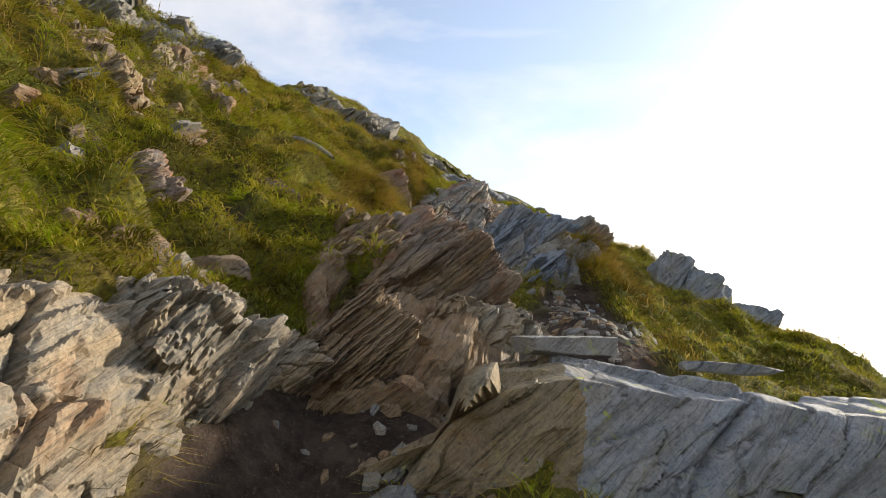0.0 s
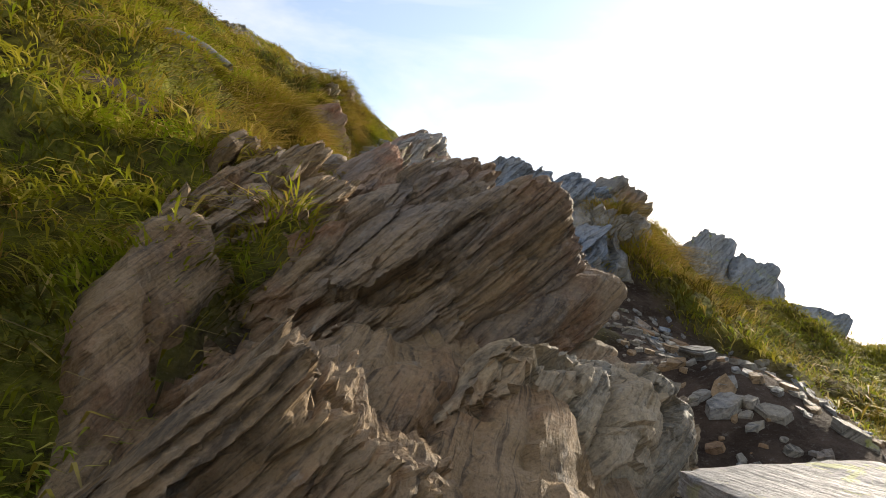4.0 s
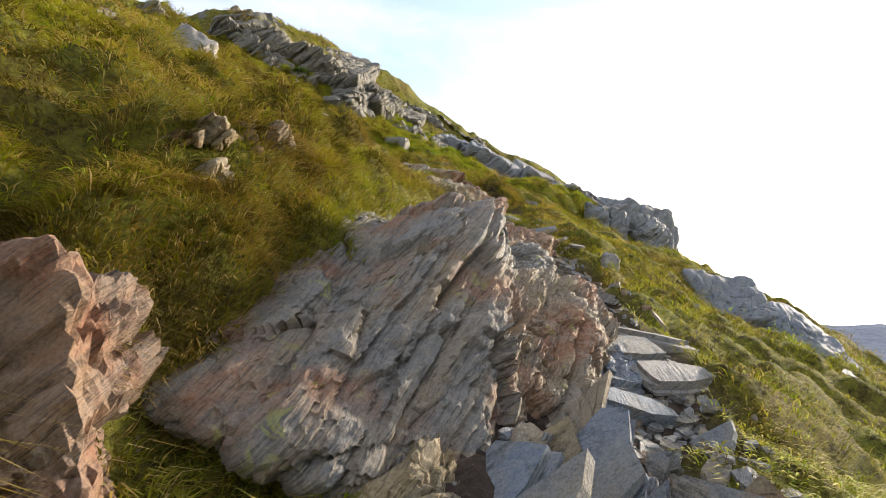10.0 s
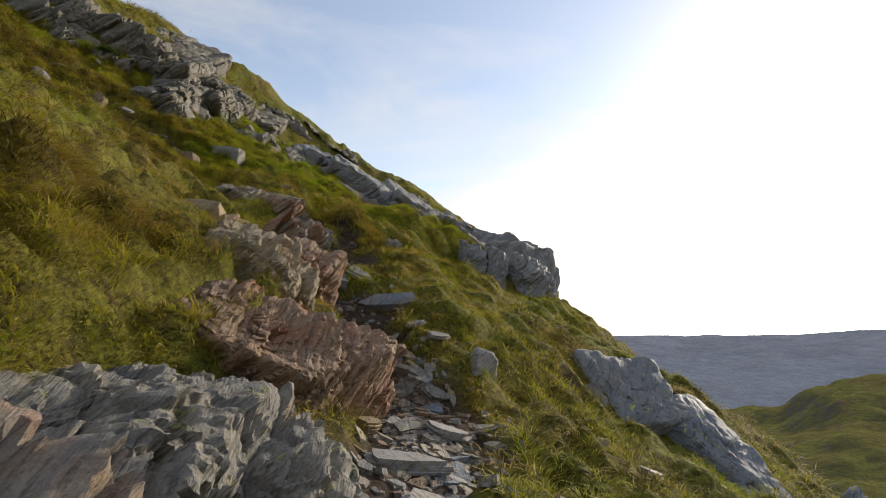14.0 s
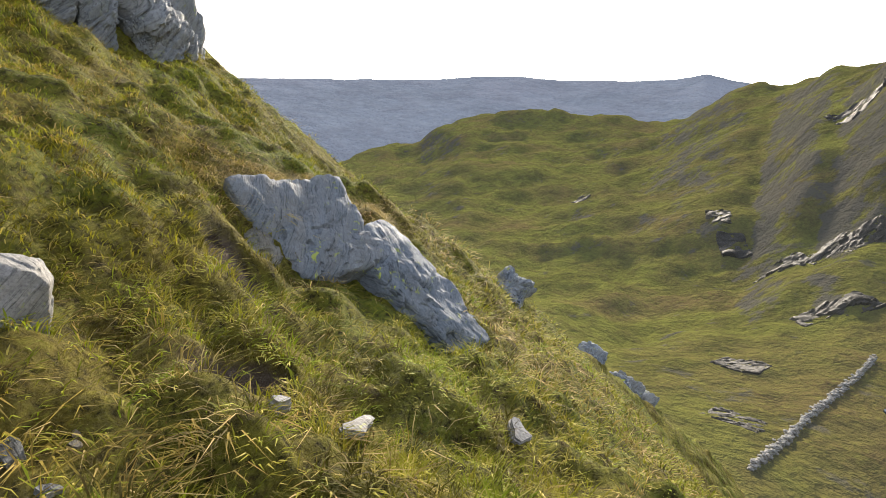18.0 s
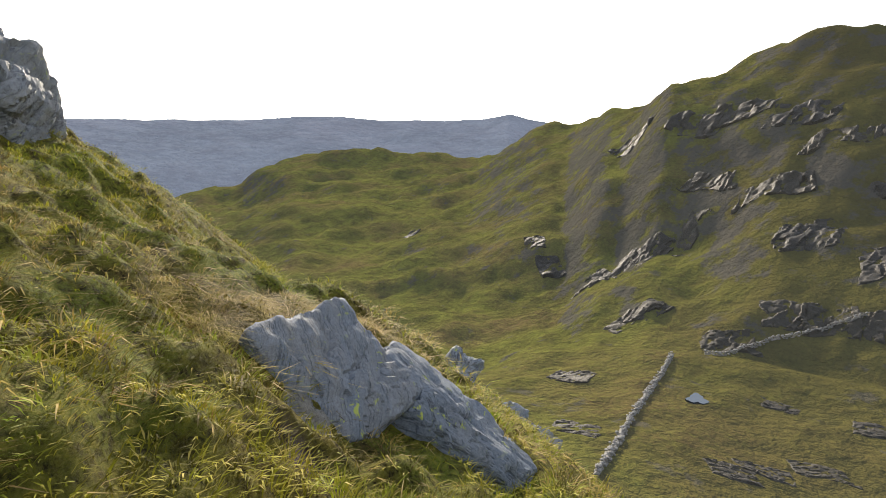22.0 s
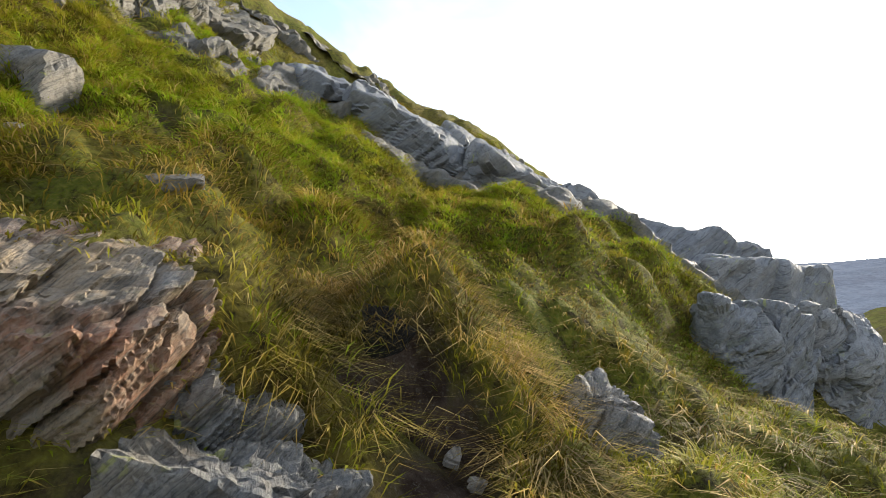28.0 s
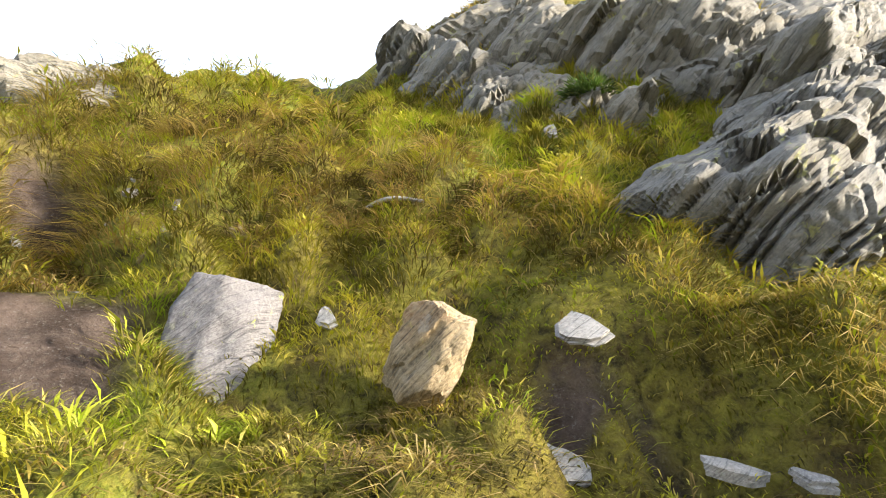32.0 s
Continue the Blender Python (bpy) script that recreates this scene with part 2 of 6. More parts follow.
SLATE_TAN = slate("slate_tan", (0.185, 0.175, 0.15), (0.27, 0.205, 0.125), (0.25, 0.15, 0.085), 0.5, 0.60, 0.0, grain=0.7, dark=0.35)
SLATE_MIXED = slate("slate_mixed", (0.165, 0.165, 0.16), (0.235, 0.18, 0.115), (0.25, 0.125, 0.075), 0.46, 0.54, 0.35, dark=0.3)
SLATE_CRAG = slate("slate_crag", (0.115, 0.113, 0.102), (0.15, 0.136, 0.105), (0.125, 0.108, 0.075), 0.5, 0.64, 0.55, (0.34, 0.34, 0.10), dark=0.12)
SLATE_SLAB = slate("slate_slab", (0.13, 0.15, 0.175), (0.16, 0.163, 0.165), (0.12, 0.115, 0.10), 0.55, 0.70, 0.8, grain=0.55, dark=0.25)
STONE_GREY = slate("stone_grey", (0.108, 0.105, 0.107), (0.135, 0.125, 0.12), (0.12, 0.113, 0.10), 0.5, 0.66, 0.5, grain=0.6, dark=0.5, gain=1.0)
SLATE_SMOOTH = slate("slate_smooth", (0.165, 0.178, 0.195), (0.20, 0.197, 0.185), (0.17, 0.15, 0.125), 0.55, 0.70, 0.5, grain=0.7, dark=0.3)
SLATE_LEDGE = slate("slate_ledge", (0.24, 0.265, 0.295), (0.30, 0.28, 0.245), (0.27, 0.21, 0.14), 0.55, 0.62, 0.9, grain=0.8, dark=0.3, gain=1.0)
ROCK_WET = slate("rock_wet", (0.012, 0.012, 0.011), (0.02, 0.018, 0.014), (0.05, 0.05, 0.045), 0.6, 0.75, rough=0.3, gain=1.0)


def ground_material():
    m, nt, bsdf = mat_new("turf_and_soil")
    L = nt.links.new
    geo = nt.nodes.new("ShaderNodeNewGeometry")
    pos = geo.outputs["Position"]
    bare = nt.nodes.new("ShaderNodeAttribute")
    bare.attribute_name = "bare"
    big = noise_tex(nt, pos, 0.9, 4.0)
    mid = noise_tex(nt, pos, 5.0, 6.0, 0.65)
    fine = noise_tex(nt, pos, 60.0, 8.0, 0.75)
    g = mix_rgb(nt, remap(nt, big, 0.38, 0.62), (0.11, 0.13, 0.013), (0.14, 0.11, 0.02))
    g = mix_rgb(nt, remap(nt, mid, 0.52, 0.68), g, (0.06, 0.038, 0.015))
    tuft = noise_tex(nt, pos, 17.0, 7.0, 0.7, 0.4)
    # tuft tops lightened, gaps darkened in colour, standing in for shade among the roots
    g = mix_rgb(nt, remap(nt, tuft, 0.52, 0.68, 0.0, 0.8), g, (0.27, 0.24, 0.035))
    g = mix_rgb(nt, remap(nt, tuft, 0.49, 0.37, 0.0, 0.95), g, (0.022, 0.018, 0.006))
    g = mix_rgb(nt, remap(nt, fine, 0.45, 0.7, 0.0, 0.5), g, (0.20, 0.17, 0.045))
    s = mix_rgb(nt, remap(nt, mid, 0.4, 0.6), (0.040, 0.027, 0.019), (0.10, 0.073, 0.056))
    s = mix_rgb(nt, remap(nt, fine, 0.56, 0.68), s, (0.16, 0.145, 0.125))
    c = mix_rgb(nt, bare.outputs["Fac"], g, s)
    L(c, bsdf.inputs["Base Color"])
    bsdf.inputs["Roughness"].default_value = 0.95
    bsdf.inputs["Specular IOR Level"].default_value = 0.15
    b1 = node(nt, "ShaderNodeBump", Strength=0.9, Distance=0.04)
    L(mid, b1.inputs["Height"])
    b2 = node(nt, "ShaderNodeBump", Strength=0.8, Distance=0.012)
    L(fine, b2.inputs["Height"])
    b3 = node(nt, "ShaderNodeBump", Strength=0.9, Distance=0.05)
    L(tuft, b3.inputs["Height"])
    L(b1.outputs[0], b3.inputs["Normal"])
    L(b3.outputs[0], b2.inputs["Normal"])
    L(b2.outputs[0], bsdf.inputs["Normal"])
    return m


def grass_material(name, cols, rough=0.75, mossy=0.92):
    """Blades that vary from tuft to tuft and over the slope."""
    m, nt, bsdf = mat_new(name)
    L = nt.links.new
    geo = nt.nodes.new("ShaderNodeNewGeometry")
    area = noise_tex(nt, geo.outputs["Position"], 1.1, 3.0, 0.6)
    tuft = noise_tex(nt, geo.outputs["Position"], 7.0, 2.0, 0.5)
    one = geo.outputs["Random Per Island"]
    c = mix_rgb(nt, remap(nt, area, 0.40, 0.60), cols[0], cols[1])
    c = mix_rgb(nt, remap(nt, tuft, 0.42, 0.66, 0.0, 0.8), c, cols[2])
    moss = noise_tex(nt, geo.outputs["Position"], 3.4, 4.0, 0.65)
    c = mix_rgb(nt, remap(nt, moss, 0.48, 0.58, 0.0, mossy), c, tuple(v * 0.16 for v in cols[2]))
    c = mix_rgb(nt, remap(nt, one, 0.30, 0.0, 0.0, 0.75), c, tuple(v * 0.30 for v in cols[1]))
    c = mix_rgb(nt, remap(nt, one, 0.78, 1.0, 0.0, 0.95), c, cols[3])
    L(c, bsdf.inputs["Base Color"])
    bsdf.inputs["Roughness"].default_value = rough
    bsdf.inputs["Specular IOR Level"].default_value = 0.25
    tr = nt.nodes.new("ShaderNodeBsdfTranslucent")
    L(c, tr.inputs["Color"])
    mx = node(nt, "ShaderNodeMixShader", Fac=0.35)
    L(bsdf.outputs[0], mx.inputs[1])
    L(tr.outputs[0], mx.inputs[2])
    L(mx.outputs[0], nt.nodes["Material Output"].inputs["Surface"])
    return m


GROUND = ground_material()
GRASS_GREEN = grass_material("grass_green", ((0.27, 0.36, 0.014), (0.37, 0.355, 0.022), (0.40, 0.325, 0.034), (0.58, 0.46, 0.12)))
GRASS_FRESH = grass_material("grass_fresh", ((0.25, 0.44, 0.014), (0.36, 0.46, 0.02), (0.40, 0.40, 0.03), (0.55, 0.52, 0.11)), mossy=0.45)
GRASS_BROWN = grass_material("grass_brown", ((0.25, 0.19, 0.035), (0.31, 0.20, 0.065), (0.22, 0.18, 0.03), (0.46, 0.34, 0.14)))
GRASS_DRY = grass_material("grass_dry", ((0.36, 0.275, 0.036), (0.46, 0.29, 0.075), (0.32, 0.26, 0.03), (0.66, 0.49, 0.20)))


def far_material(name, lo, hi, rock, size, haze, heath=None):
    """Distant slopes: pasture, bracken, crags, with haze painted over them as emission."""
    m, nt, bsdf = mat_new(name)
    L = nt.links.new
    geo = nt.nodes.new("ShaderNodeNewGeometry")
    pos = geo.outputs["Position"]
    sep = nt.nodes.new("ShaderNodeSeparateXYZ")
    L(geo.outputs["Normal"], sep.inputs[0])
    a = noise_tex(nt, pos, size, 6.0, 0.6)
    b = noise_tex(nt, pos, size * 7, 6.0, 0.65)
    f = noise_tex(nt, pos, size * 40, 5.0, 0.7)
    c = mix_rgb(nt, remap(nt, a, 0.45, 0.66), lo, hi)
    far_patch = noise_tex(nt, pos, size * 2.4, 7.0, 0.7, 0.6)
    c = mix_rgb(nt, remap(nt, far_patch, 0.47, 0.6, 0.0, 0.75), c, tuple(v * 0.5 for v in lo))
    c = mix_rgb(nt, remap(nt, b, 0.45, 0.70, 0.0, 0.8), c, tuple(v * 0.42 for v in hi))
    c = mix_rgb(nt, remap(nt, f, 0.45, 0.7, 0.0, 0.5), c, tuple(v * 1.4 for v in lo))
    if heath:
        # brown heather and bracken cover the rocky flank, green pasture the valley floor
        sp = nt.nodes.new("ShaderNodeSeparateXYZ")
        L(pos, sp.inputs[0])
        edge = math_node(nt, "ADD", sp.outputs["Y"], remap(nt, b, 0.3, 0.7, -45.0, 45.0))
        c = mix_rgb(nt, remap(nt, edge, 45.0, 0.0, 0.0, 0.75), c, heath)
    crags = noise_tex(nt, pos, size * 4.5, 8.0, 0.7)
    steep = math_node(nt, "ADD", remap(nt, sep.outputs["Z"], 0.97, 0.72), remap(nt, crags, 0.36, 0.66, -0.75, 0.75))
    c = mix_rgb(nt, remap(nt, steep, 0.5, 0.85, 0.0, 0.85), c, rock)
    L(c, bsdf.inputs["Base Color"])
    bsdf.inputs["Roughness"].default_value = 1.0
    bsdf.inputs["Specular IOR Level"].default_value = 0.0
    # haze: an even glow that stands in for the air between
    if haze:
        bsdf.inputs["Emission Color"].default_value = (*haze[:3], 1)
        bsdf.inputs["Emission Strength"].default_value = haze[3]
    b1 = node(nt, "ShaderNodeBump", Strength=1.0, Distance=0.10 / size)
    L(b, b1.inputs["Height"])
    L(b1.outputs[0], bsdf.inputs["Normal"])
    return m


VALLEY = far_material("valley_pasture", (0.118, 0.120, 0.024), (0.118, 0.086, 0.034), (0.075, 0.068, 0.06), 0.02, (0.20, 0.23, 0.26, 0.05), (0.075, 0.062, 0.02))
# blue-grey base and glow paint aerial haze on the ridge, not heath colour
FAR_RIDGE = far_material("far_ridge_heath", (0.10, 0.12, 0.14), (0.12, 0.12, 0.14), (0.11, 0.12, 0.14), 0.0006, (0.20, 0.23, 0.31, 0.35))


# ---- mesh helpers ----
def mesh_from(name, verts, faces, material, smooth=True, crease=0):
    me = bpy.data.meshes.new(name)
    verts = np.asarray(verts, np.float32)
    faces = np.asarray(faces, np.int32)
    k = faces.shape[1]
    me.vertices.add(len(verts))
    me.vertices.foreach_set("co", verts.ravel())
    me.loops.add(faces.size)
    me.loops.foreach_set("vertex_index", faces.ravel())
    me.polygons.add(len(faces))
    me.polygons.foreach_set("loop_start", np.arange(0, faces.size, k, dtype=np.int32))
    me.polygons.foreach_set("loop_total", np.full(len(faces), k, np.int32))
    me.update(calc_edges=True)
    me.polygons.foreach_set("use_smooth", np.full(len(faces), smooth))
    me.materials.append(material)
    if crease:
        me.set_sharp_from_angle(angle=radians(crease))
    return me


def part(name, data, parent, label=""):
    """Links a mesh as one object under a thing or a part."""
    ob = new(name, data)
    ob.parent = parent
    if label:
        ob["label"] = label
    return ob


def hash_noise(ix, iy, iz, seed):
    h = (ix * 374761393 + iy * 668265263 + iz * 2147483647 + seed * 974634777) & 0xFFFFFFFF
    h = ((h ^ (h >> 13)) * 1274126177) & 0xFFFFFFFF
    return ((h ^ (h >> 16)) & 0xFFFFFF) / float(0xFFFFFF)


def vnoise(p, scale, seed=0):
    """Smooth value noise in [-1, 1] at points p (n x 3), features about 1/scale metres wide."""
    q = np.asarray(p, float) * scale
    i = np.floor(q).astype(np.int64)
    f = q - i
    f = f * f * (3 - 2 * f)
    total = 0.0
    for dx in (0, 1):
        for dy in (0, 1):
            for dz in (0, 1):
                w = (f[:, 0] if dx else 1 - f[:, 0]) * (f[:, 1] if dy else 1 - f[:, 1]) * (f[:, 2] if dz else 1 - f[:, 2])
                total = total + w * hash_noise(i[:, 0] + dx, i[:, 1] + dy, i[:, 2] + dz, seed)
    return total * 2 - 1


def fbm(p, scale, octaves=4, seed=0, gain=0.5):
    total, amp = 0.0, 1.0
    for k in range(octaves):
        total = total + amp * vnoise(p, scale * 2 ** k, seed + 17 * k)
        amp *= gain
    return total


def cells(p, scale, seed=0):
    """Cellular noise at points p: distances to the two nearest seeds, the nearest cell's hash, and the way from its seed."""
    q = np.asarray(p, float) * scale
    i = np.floor(q).astype(np.int64)
    d1, d2 = np.full(len(q), 9.0), np.full(len(q), 9.0)
    h, way = np.zeros(len(q)), np.zeros_like(q)
    for dx in (-1, 0, 1):
        for dy in (-1, 0, 1):
            for dz in (-1, 0, 1):
                c = i + [dx, dy, dz]
                s = np.stack([hash_noise(c[:, 0], c[:, 1], c[:, 2], seed + k) for k in (1, 2, 3)], -1)
                w = q - c - s
                d = np.sqrt((w * w).sum(1))
                first = d < d1
                d2 = np.where(first, d1, np.minimum(d2, d))
                d1 = np.where(first, d, d1)
                h = np.where(first, hash_noise(c[:, 0], c[:, 1], c[:, 2], seed + 4), h)
                way = np.where(first[:, None], w, way)
    return d1, d2, h, way


def cells_flat(x, y, scale, seed=0):
    """Cellular noise in plan: distance to the nearest seed and that cell's hash."""
    i, j = np.floor(x * scale).astype(np.int64), np.floor(y * scale).astype(np.int64)
    d1, h = np.full(len(x), 9.0), np.zeros(len(x))
    for dx in (-1, 0, 1):
        for dy in (-1, 0, 1):
            a, b = i + dx, j + dy
            d = np.hypot(x * scale - a - hash_noise(a, b, 0 * a, seed + 1), y * scale - b - hash_noise(a, b, 0 * a, seed + 2))
            h = np.where(d < d1, hash_noise(a, b, 0 * a, seed + 3), h)
            d1 = np.minimum(d1, d)
    return d1, h


def fracture(p, size, seed, tilt=0.5):
    """How far a rock's face steps in or out at p, in parts of the block size: tilted blocks parted by cracks."""
    w = np.asarray(p) @ FR.T * np.array([0.42, 0.8, 1.5])
    w = w + 0.12 * size * np.stack([fbm(p, 1.3 / size, 3, seed + k) for k in (31, 32, 33)], -1)
    d1, d2, h, way = cells(w, 1.0 / size, seed)
    lean = np.stack([np.sin(h * 40.0), np.sin(h * 71.0 + 1), np.sin(h * 97.0 + 2)], -1)
    return 0.30 * (h - 0.5) + tilt * 0.45 * (way * lean).sum(1) - 0.12 * np.exp(-(d2 - d1) / 0.05)


# ---- the lie of the land ----
# stations along the walk: trodden line, its height, bank to the west, shelf and slope to the east
ST_Y = [0, 3, 4.5, 6, 7.5, 9, 10.5, 12, 13.5, 15, 17, 19, 21, 24, 28, 31, 36]
ST_X = [0.45, 0.35, 0.3, 0.75, 1.0, 0.75, 0.85, 1.1, 1.9, 1.9, 1.5, 1.6, 2.0, 2.6, 3.0, 3.0, 3.0]
ST_Z = [0.53, 1.27, 2.0, 2.5, 3.2, 3.95, 4.6, 5.05, 5.25, 5.81, 6.59, 7.42, 8.2, 8.95, 10.0, 11.5, 11.8]
BANK_AT = [0.56, 0.31, 0.49, 0.41, 0.78, 0.94, 0.82, 0.75, 0.75, 0.73, 0.88, 0.94, 0.83, 0.82, 1.02, 0.95, 0.91]
BANK_UP = [0.59, 0.49, 0.04, 0.23, 0.29, 0.44, 0.5, 0.42, 0.25, 0.22, 0.0, -0.1, -0.05, 0.12, 0.1, 0.1, 0.2]
HILL = [0.63, 0.65, 0.68, 0.6, 0.58, 0.59, 0.6, 0.55, 0.5, 0.54, 0.56, 0.6, 0.48, 0.5, 0.47, 0.45, 0.5]
SHELF = [0.68, 0.76, 0.85, 0.83, 0.77, 0.35, 0.05, 0.33, 0.3, 0.2, 0.34, 0.0, 0.46, 0.76, 0.81, 0.8, 0.7]
FALL = [0.35, 0.3, 0.28, 0.28, 0.34, 0.4, 0.45, 0.4, 0.47, 0.43, 0.34, 0.46, 0.48, 0.65, 0.6, 0.6, 0.5]

# valley and mountains round about: heights at these distances, by bearing to the right of +y
FAR_R = [30, 50, 90, 140, 220, 350, 600, 1000, 1800, 2600]
FAR_Z = {
    -180: [-8, -14, -30, -50, -70, -80, -90, -100, -150, -200],
    -90: [13, 12, 6, 0, -20, -40, -60, -80, -100, -150],
    -30: [14, 10, 2, -10, -30, -50, -75, -140, -240, -345],
    0: [11, 8, 0, -14, -40, -70, -100, -145, -245, -350],
    25: [2, -6, -22, -40, -62, -85, -110, -150, -250, -355],
    38: [-6, -15, -32, -48, -62, -74, -82, -92, -240, -350],
    46: [-10, -19, -36, -52, -64, -68, -58, -30, -200, -300],
    54: [-12, -22, -38, -55, -64, -66, -52, -28, -200, -300],
    62: [-14, -25, -38, -55, -64, -60, -40, -26, -120, -190],
    72: [-15, -27, -38, -50, -58, -34, 15, 14, -60, -150],
    77: [-15, -27, -38, -48, -46, 0, 44, 30, -40, -130],
    82: [-16, -28, -37, -46, -34, 33, 40, 30, -20, -100],
    95: [-16, -28, -38, -44, -10, 58, 70, 60, 20, -60],
    120: [-16, -27, -38, -44, -6, 70, 90, 90, 40, -40],
    150: [-12, -22, -36, -52, -50, 10, 60, 60, 20, -60],
    180: [-8, -14, -30, -50, -70, -80, -90, -100, -150, -200],
}


def softplus(v):
    return np.logaddexp(0.0, v)


def base_height(x, y):
    def at(v):
        return np.interp(y, ST_Y, v)
    u = x - at(ST_X)
    left = -u - at(BANK_AT)
    t = np.clip(left / 0.7, 0, 1)
    z = at(ST_Z) + at(BANK_UP) * t * t * (3 - 2 * t) + at(HILL) * (np.maximum(left, 0) - 0.75 * softplus((left - 8.8) * 1.5) / 1.5)
    z = z - at(FALL) * softplus((u - at(SHELF)) * 4) / 4 - 0.4 * softplus((u - 4.5) * 1.5) / 1.5
    z = z - 0.5 * softplus((y - 33.0) * 0.8) / 0.8 + np.where(y < 0, 0.3 * y, 0)
    return z


def far_height(x, y):
    a = np.degrees(np.arctan2(x - 2, y - 12))
    r = np.maximum(np.hypot(x - 2, y - 12), 20)
    az = sorted(FAR_Z)
    table = np.array([FAR_Z[k] for k in az], float)
    fr = np.clip(np.interp(np.log(r), np.log(FAR_R), np.arange(len(FAR_R))), 0, len(FAR_R) - 1.001)
    fa = np.clip(np.interp(a, az, np.arange(len(az))), 0, len(az) - 1.001)
    i, j = fa.astype(int), fr.astype(int)
    s, t = fa - i, fr - j
    s = s * s * (3 - 2 * s)
    z = (table[i, j] * (1 - s) + table[i + 1, j] * s) * (1 - t) + (table[i, j + 1] * (1 - s) + table[i + 1, j + 1] * s) * t
    p = np.stack([x, y, 0 * x], -1)
    w = np.clip((r - 28) / 60, 0, 1)
    z = z + w * np.minimum(r * 0.022, 14) * fbm(p, 1 / 130.0, 5, 5, 0.45) + w * np.minimum(r * 0.014, 3.0) * fbm(p, 1 / 26.0, 4, 9, 0.55) + w * np.minimum(r * 0.012, 4.0) * (0.3 - np.abs(fbm(p, 1 / 75.0, 3, 13, 0.5)))
    return z


def height(x, y):
    x, y = np.asarray(x, float), np.asarray(y, float)
    r = np.hypot(x - 2, y - 12)
    w = np.clip((r - 18) / 26, 0, 1)
    w = w * w * (3 - 2 * w)
    if not np.any(w > 0):
        return base_height(x, y)
    return base_height(x, y) * (1 - w) + far_height(x, y) * w


# bare ground: x, y, half-widths, turn in degrees
BARE = [
    (0.4, 2.2, 1.3, 1.6, 0), (0.3, 4.3, 0.7, 0.9, -10), (1.2, 5.0, 0.5, 0.9, 0), (1.5, 6.0, 0.35, 0.6, -10), 
    (0.7, 8.3, 0.7, 1.0, 10), (1.0, 9.6, 0.75, 0.9, 0), (1.5, 10.6, 0.45, 1.0, -10), (1.65, 12.6, 0.4, 1.0, -8),
    (1.7, 13.5, 0.45, 0.8, 0), (1.3, 15.3, 0.3, 0.8, 20), (1.05, 17.1, 0.4, 0.5, 10), (0.7, 17.9, 0.4, 0.4, 0), (0.1, 8.4, 0.3, 0.4, 0),
    (-4.0, 18.4, 0.4, 0.22, 20), (-5.3, 18.4, 0.4, 0.2, 20), (-2.35, 20.03, 0.45, 0.055, 8), (-2.95, 19.82, 0.13, 0.08, 30), (0.98, 18.64, 0.24, 0.16, 20), (1.2, 18.56, 0.16, 0.1, 0), (1.22, 18.36, 0.15, 0.14, 0), (1.35, 17.6, 0.3, 0.3, 0), (1.36, 15.24, 0.25, 0.25, 0), (-0.8, 9.15, 0.2, 0.15, 0), (-0.45, 20.4, 0.22, 0.08, -20), (-1.5, 5.28, 0.4, 0.1, 0), (-2.2, 4.66, 0.36, 0.1, 0), (-2.2, 6.36, 0.35, 0.09, 0), (-1.2, 9.32, 0.32, 0.09, 0), (-1.5, 10.95, 0.3, 0.08, 0), (1.1, 18.2, 0.25, 0.25, 0), (0.2, 3.4, 0.5, 0.6, 0), (-0.25, 3.4, 0.25, 0.6, 0), (-1.9, 5.0, 0.3, 0.12, 20), (-1.1, 6.1, 0.3, 0.1, -10), (-0.95, 8.6, 0.35, 0.12, 10), (3.15, 14.1, 0.25, 0.15, 0), (3.5, 15.0, 0.15, 0.3, 0),
]


def bare_at(x, y):
    p = np.stack([x, y, 0 * x], -1)
    wob = 0.35 * fbm(p, 2.2, 3, 3)
    b = np.zeros_like(x)
    for cx, cy, rx, ry, turn in BARE:
        c, s = math.cos(radians(turn)), math.sin(radians(turn))
        dx, dy = x - cx, y - cy
        d = np.hypot((dx * c + dy * s) / rx, (dy * c - dx * s) / ry)
        b = np.maximum(b, np.clip((1.15 - d + wob) / 0.3, 0, 1))
    return b


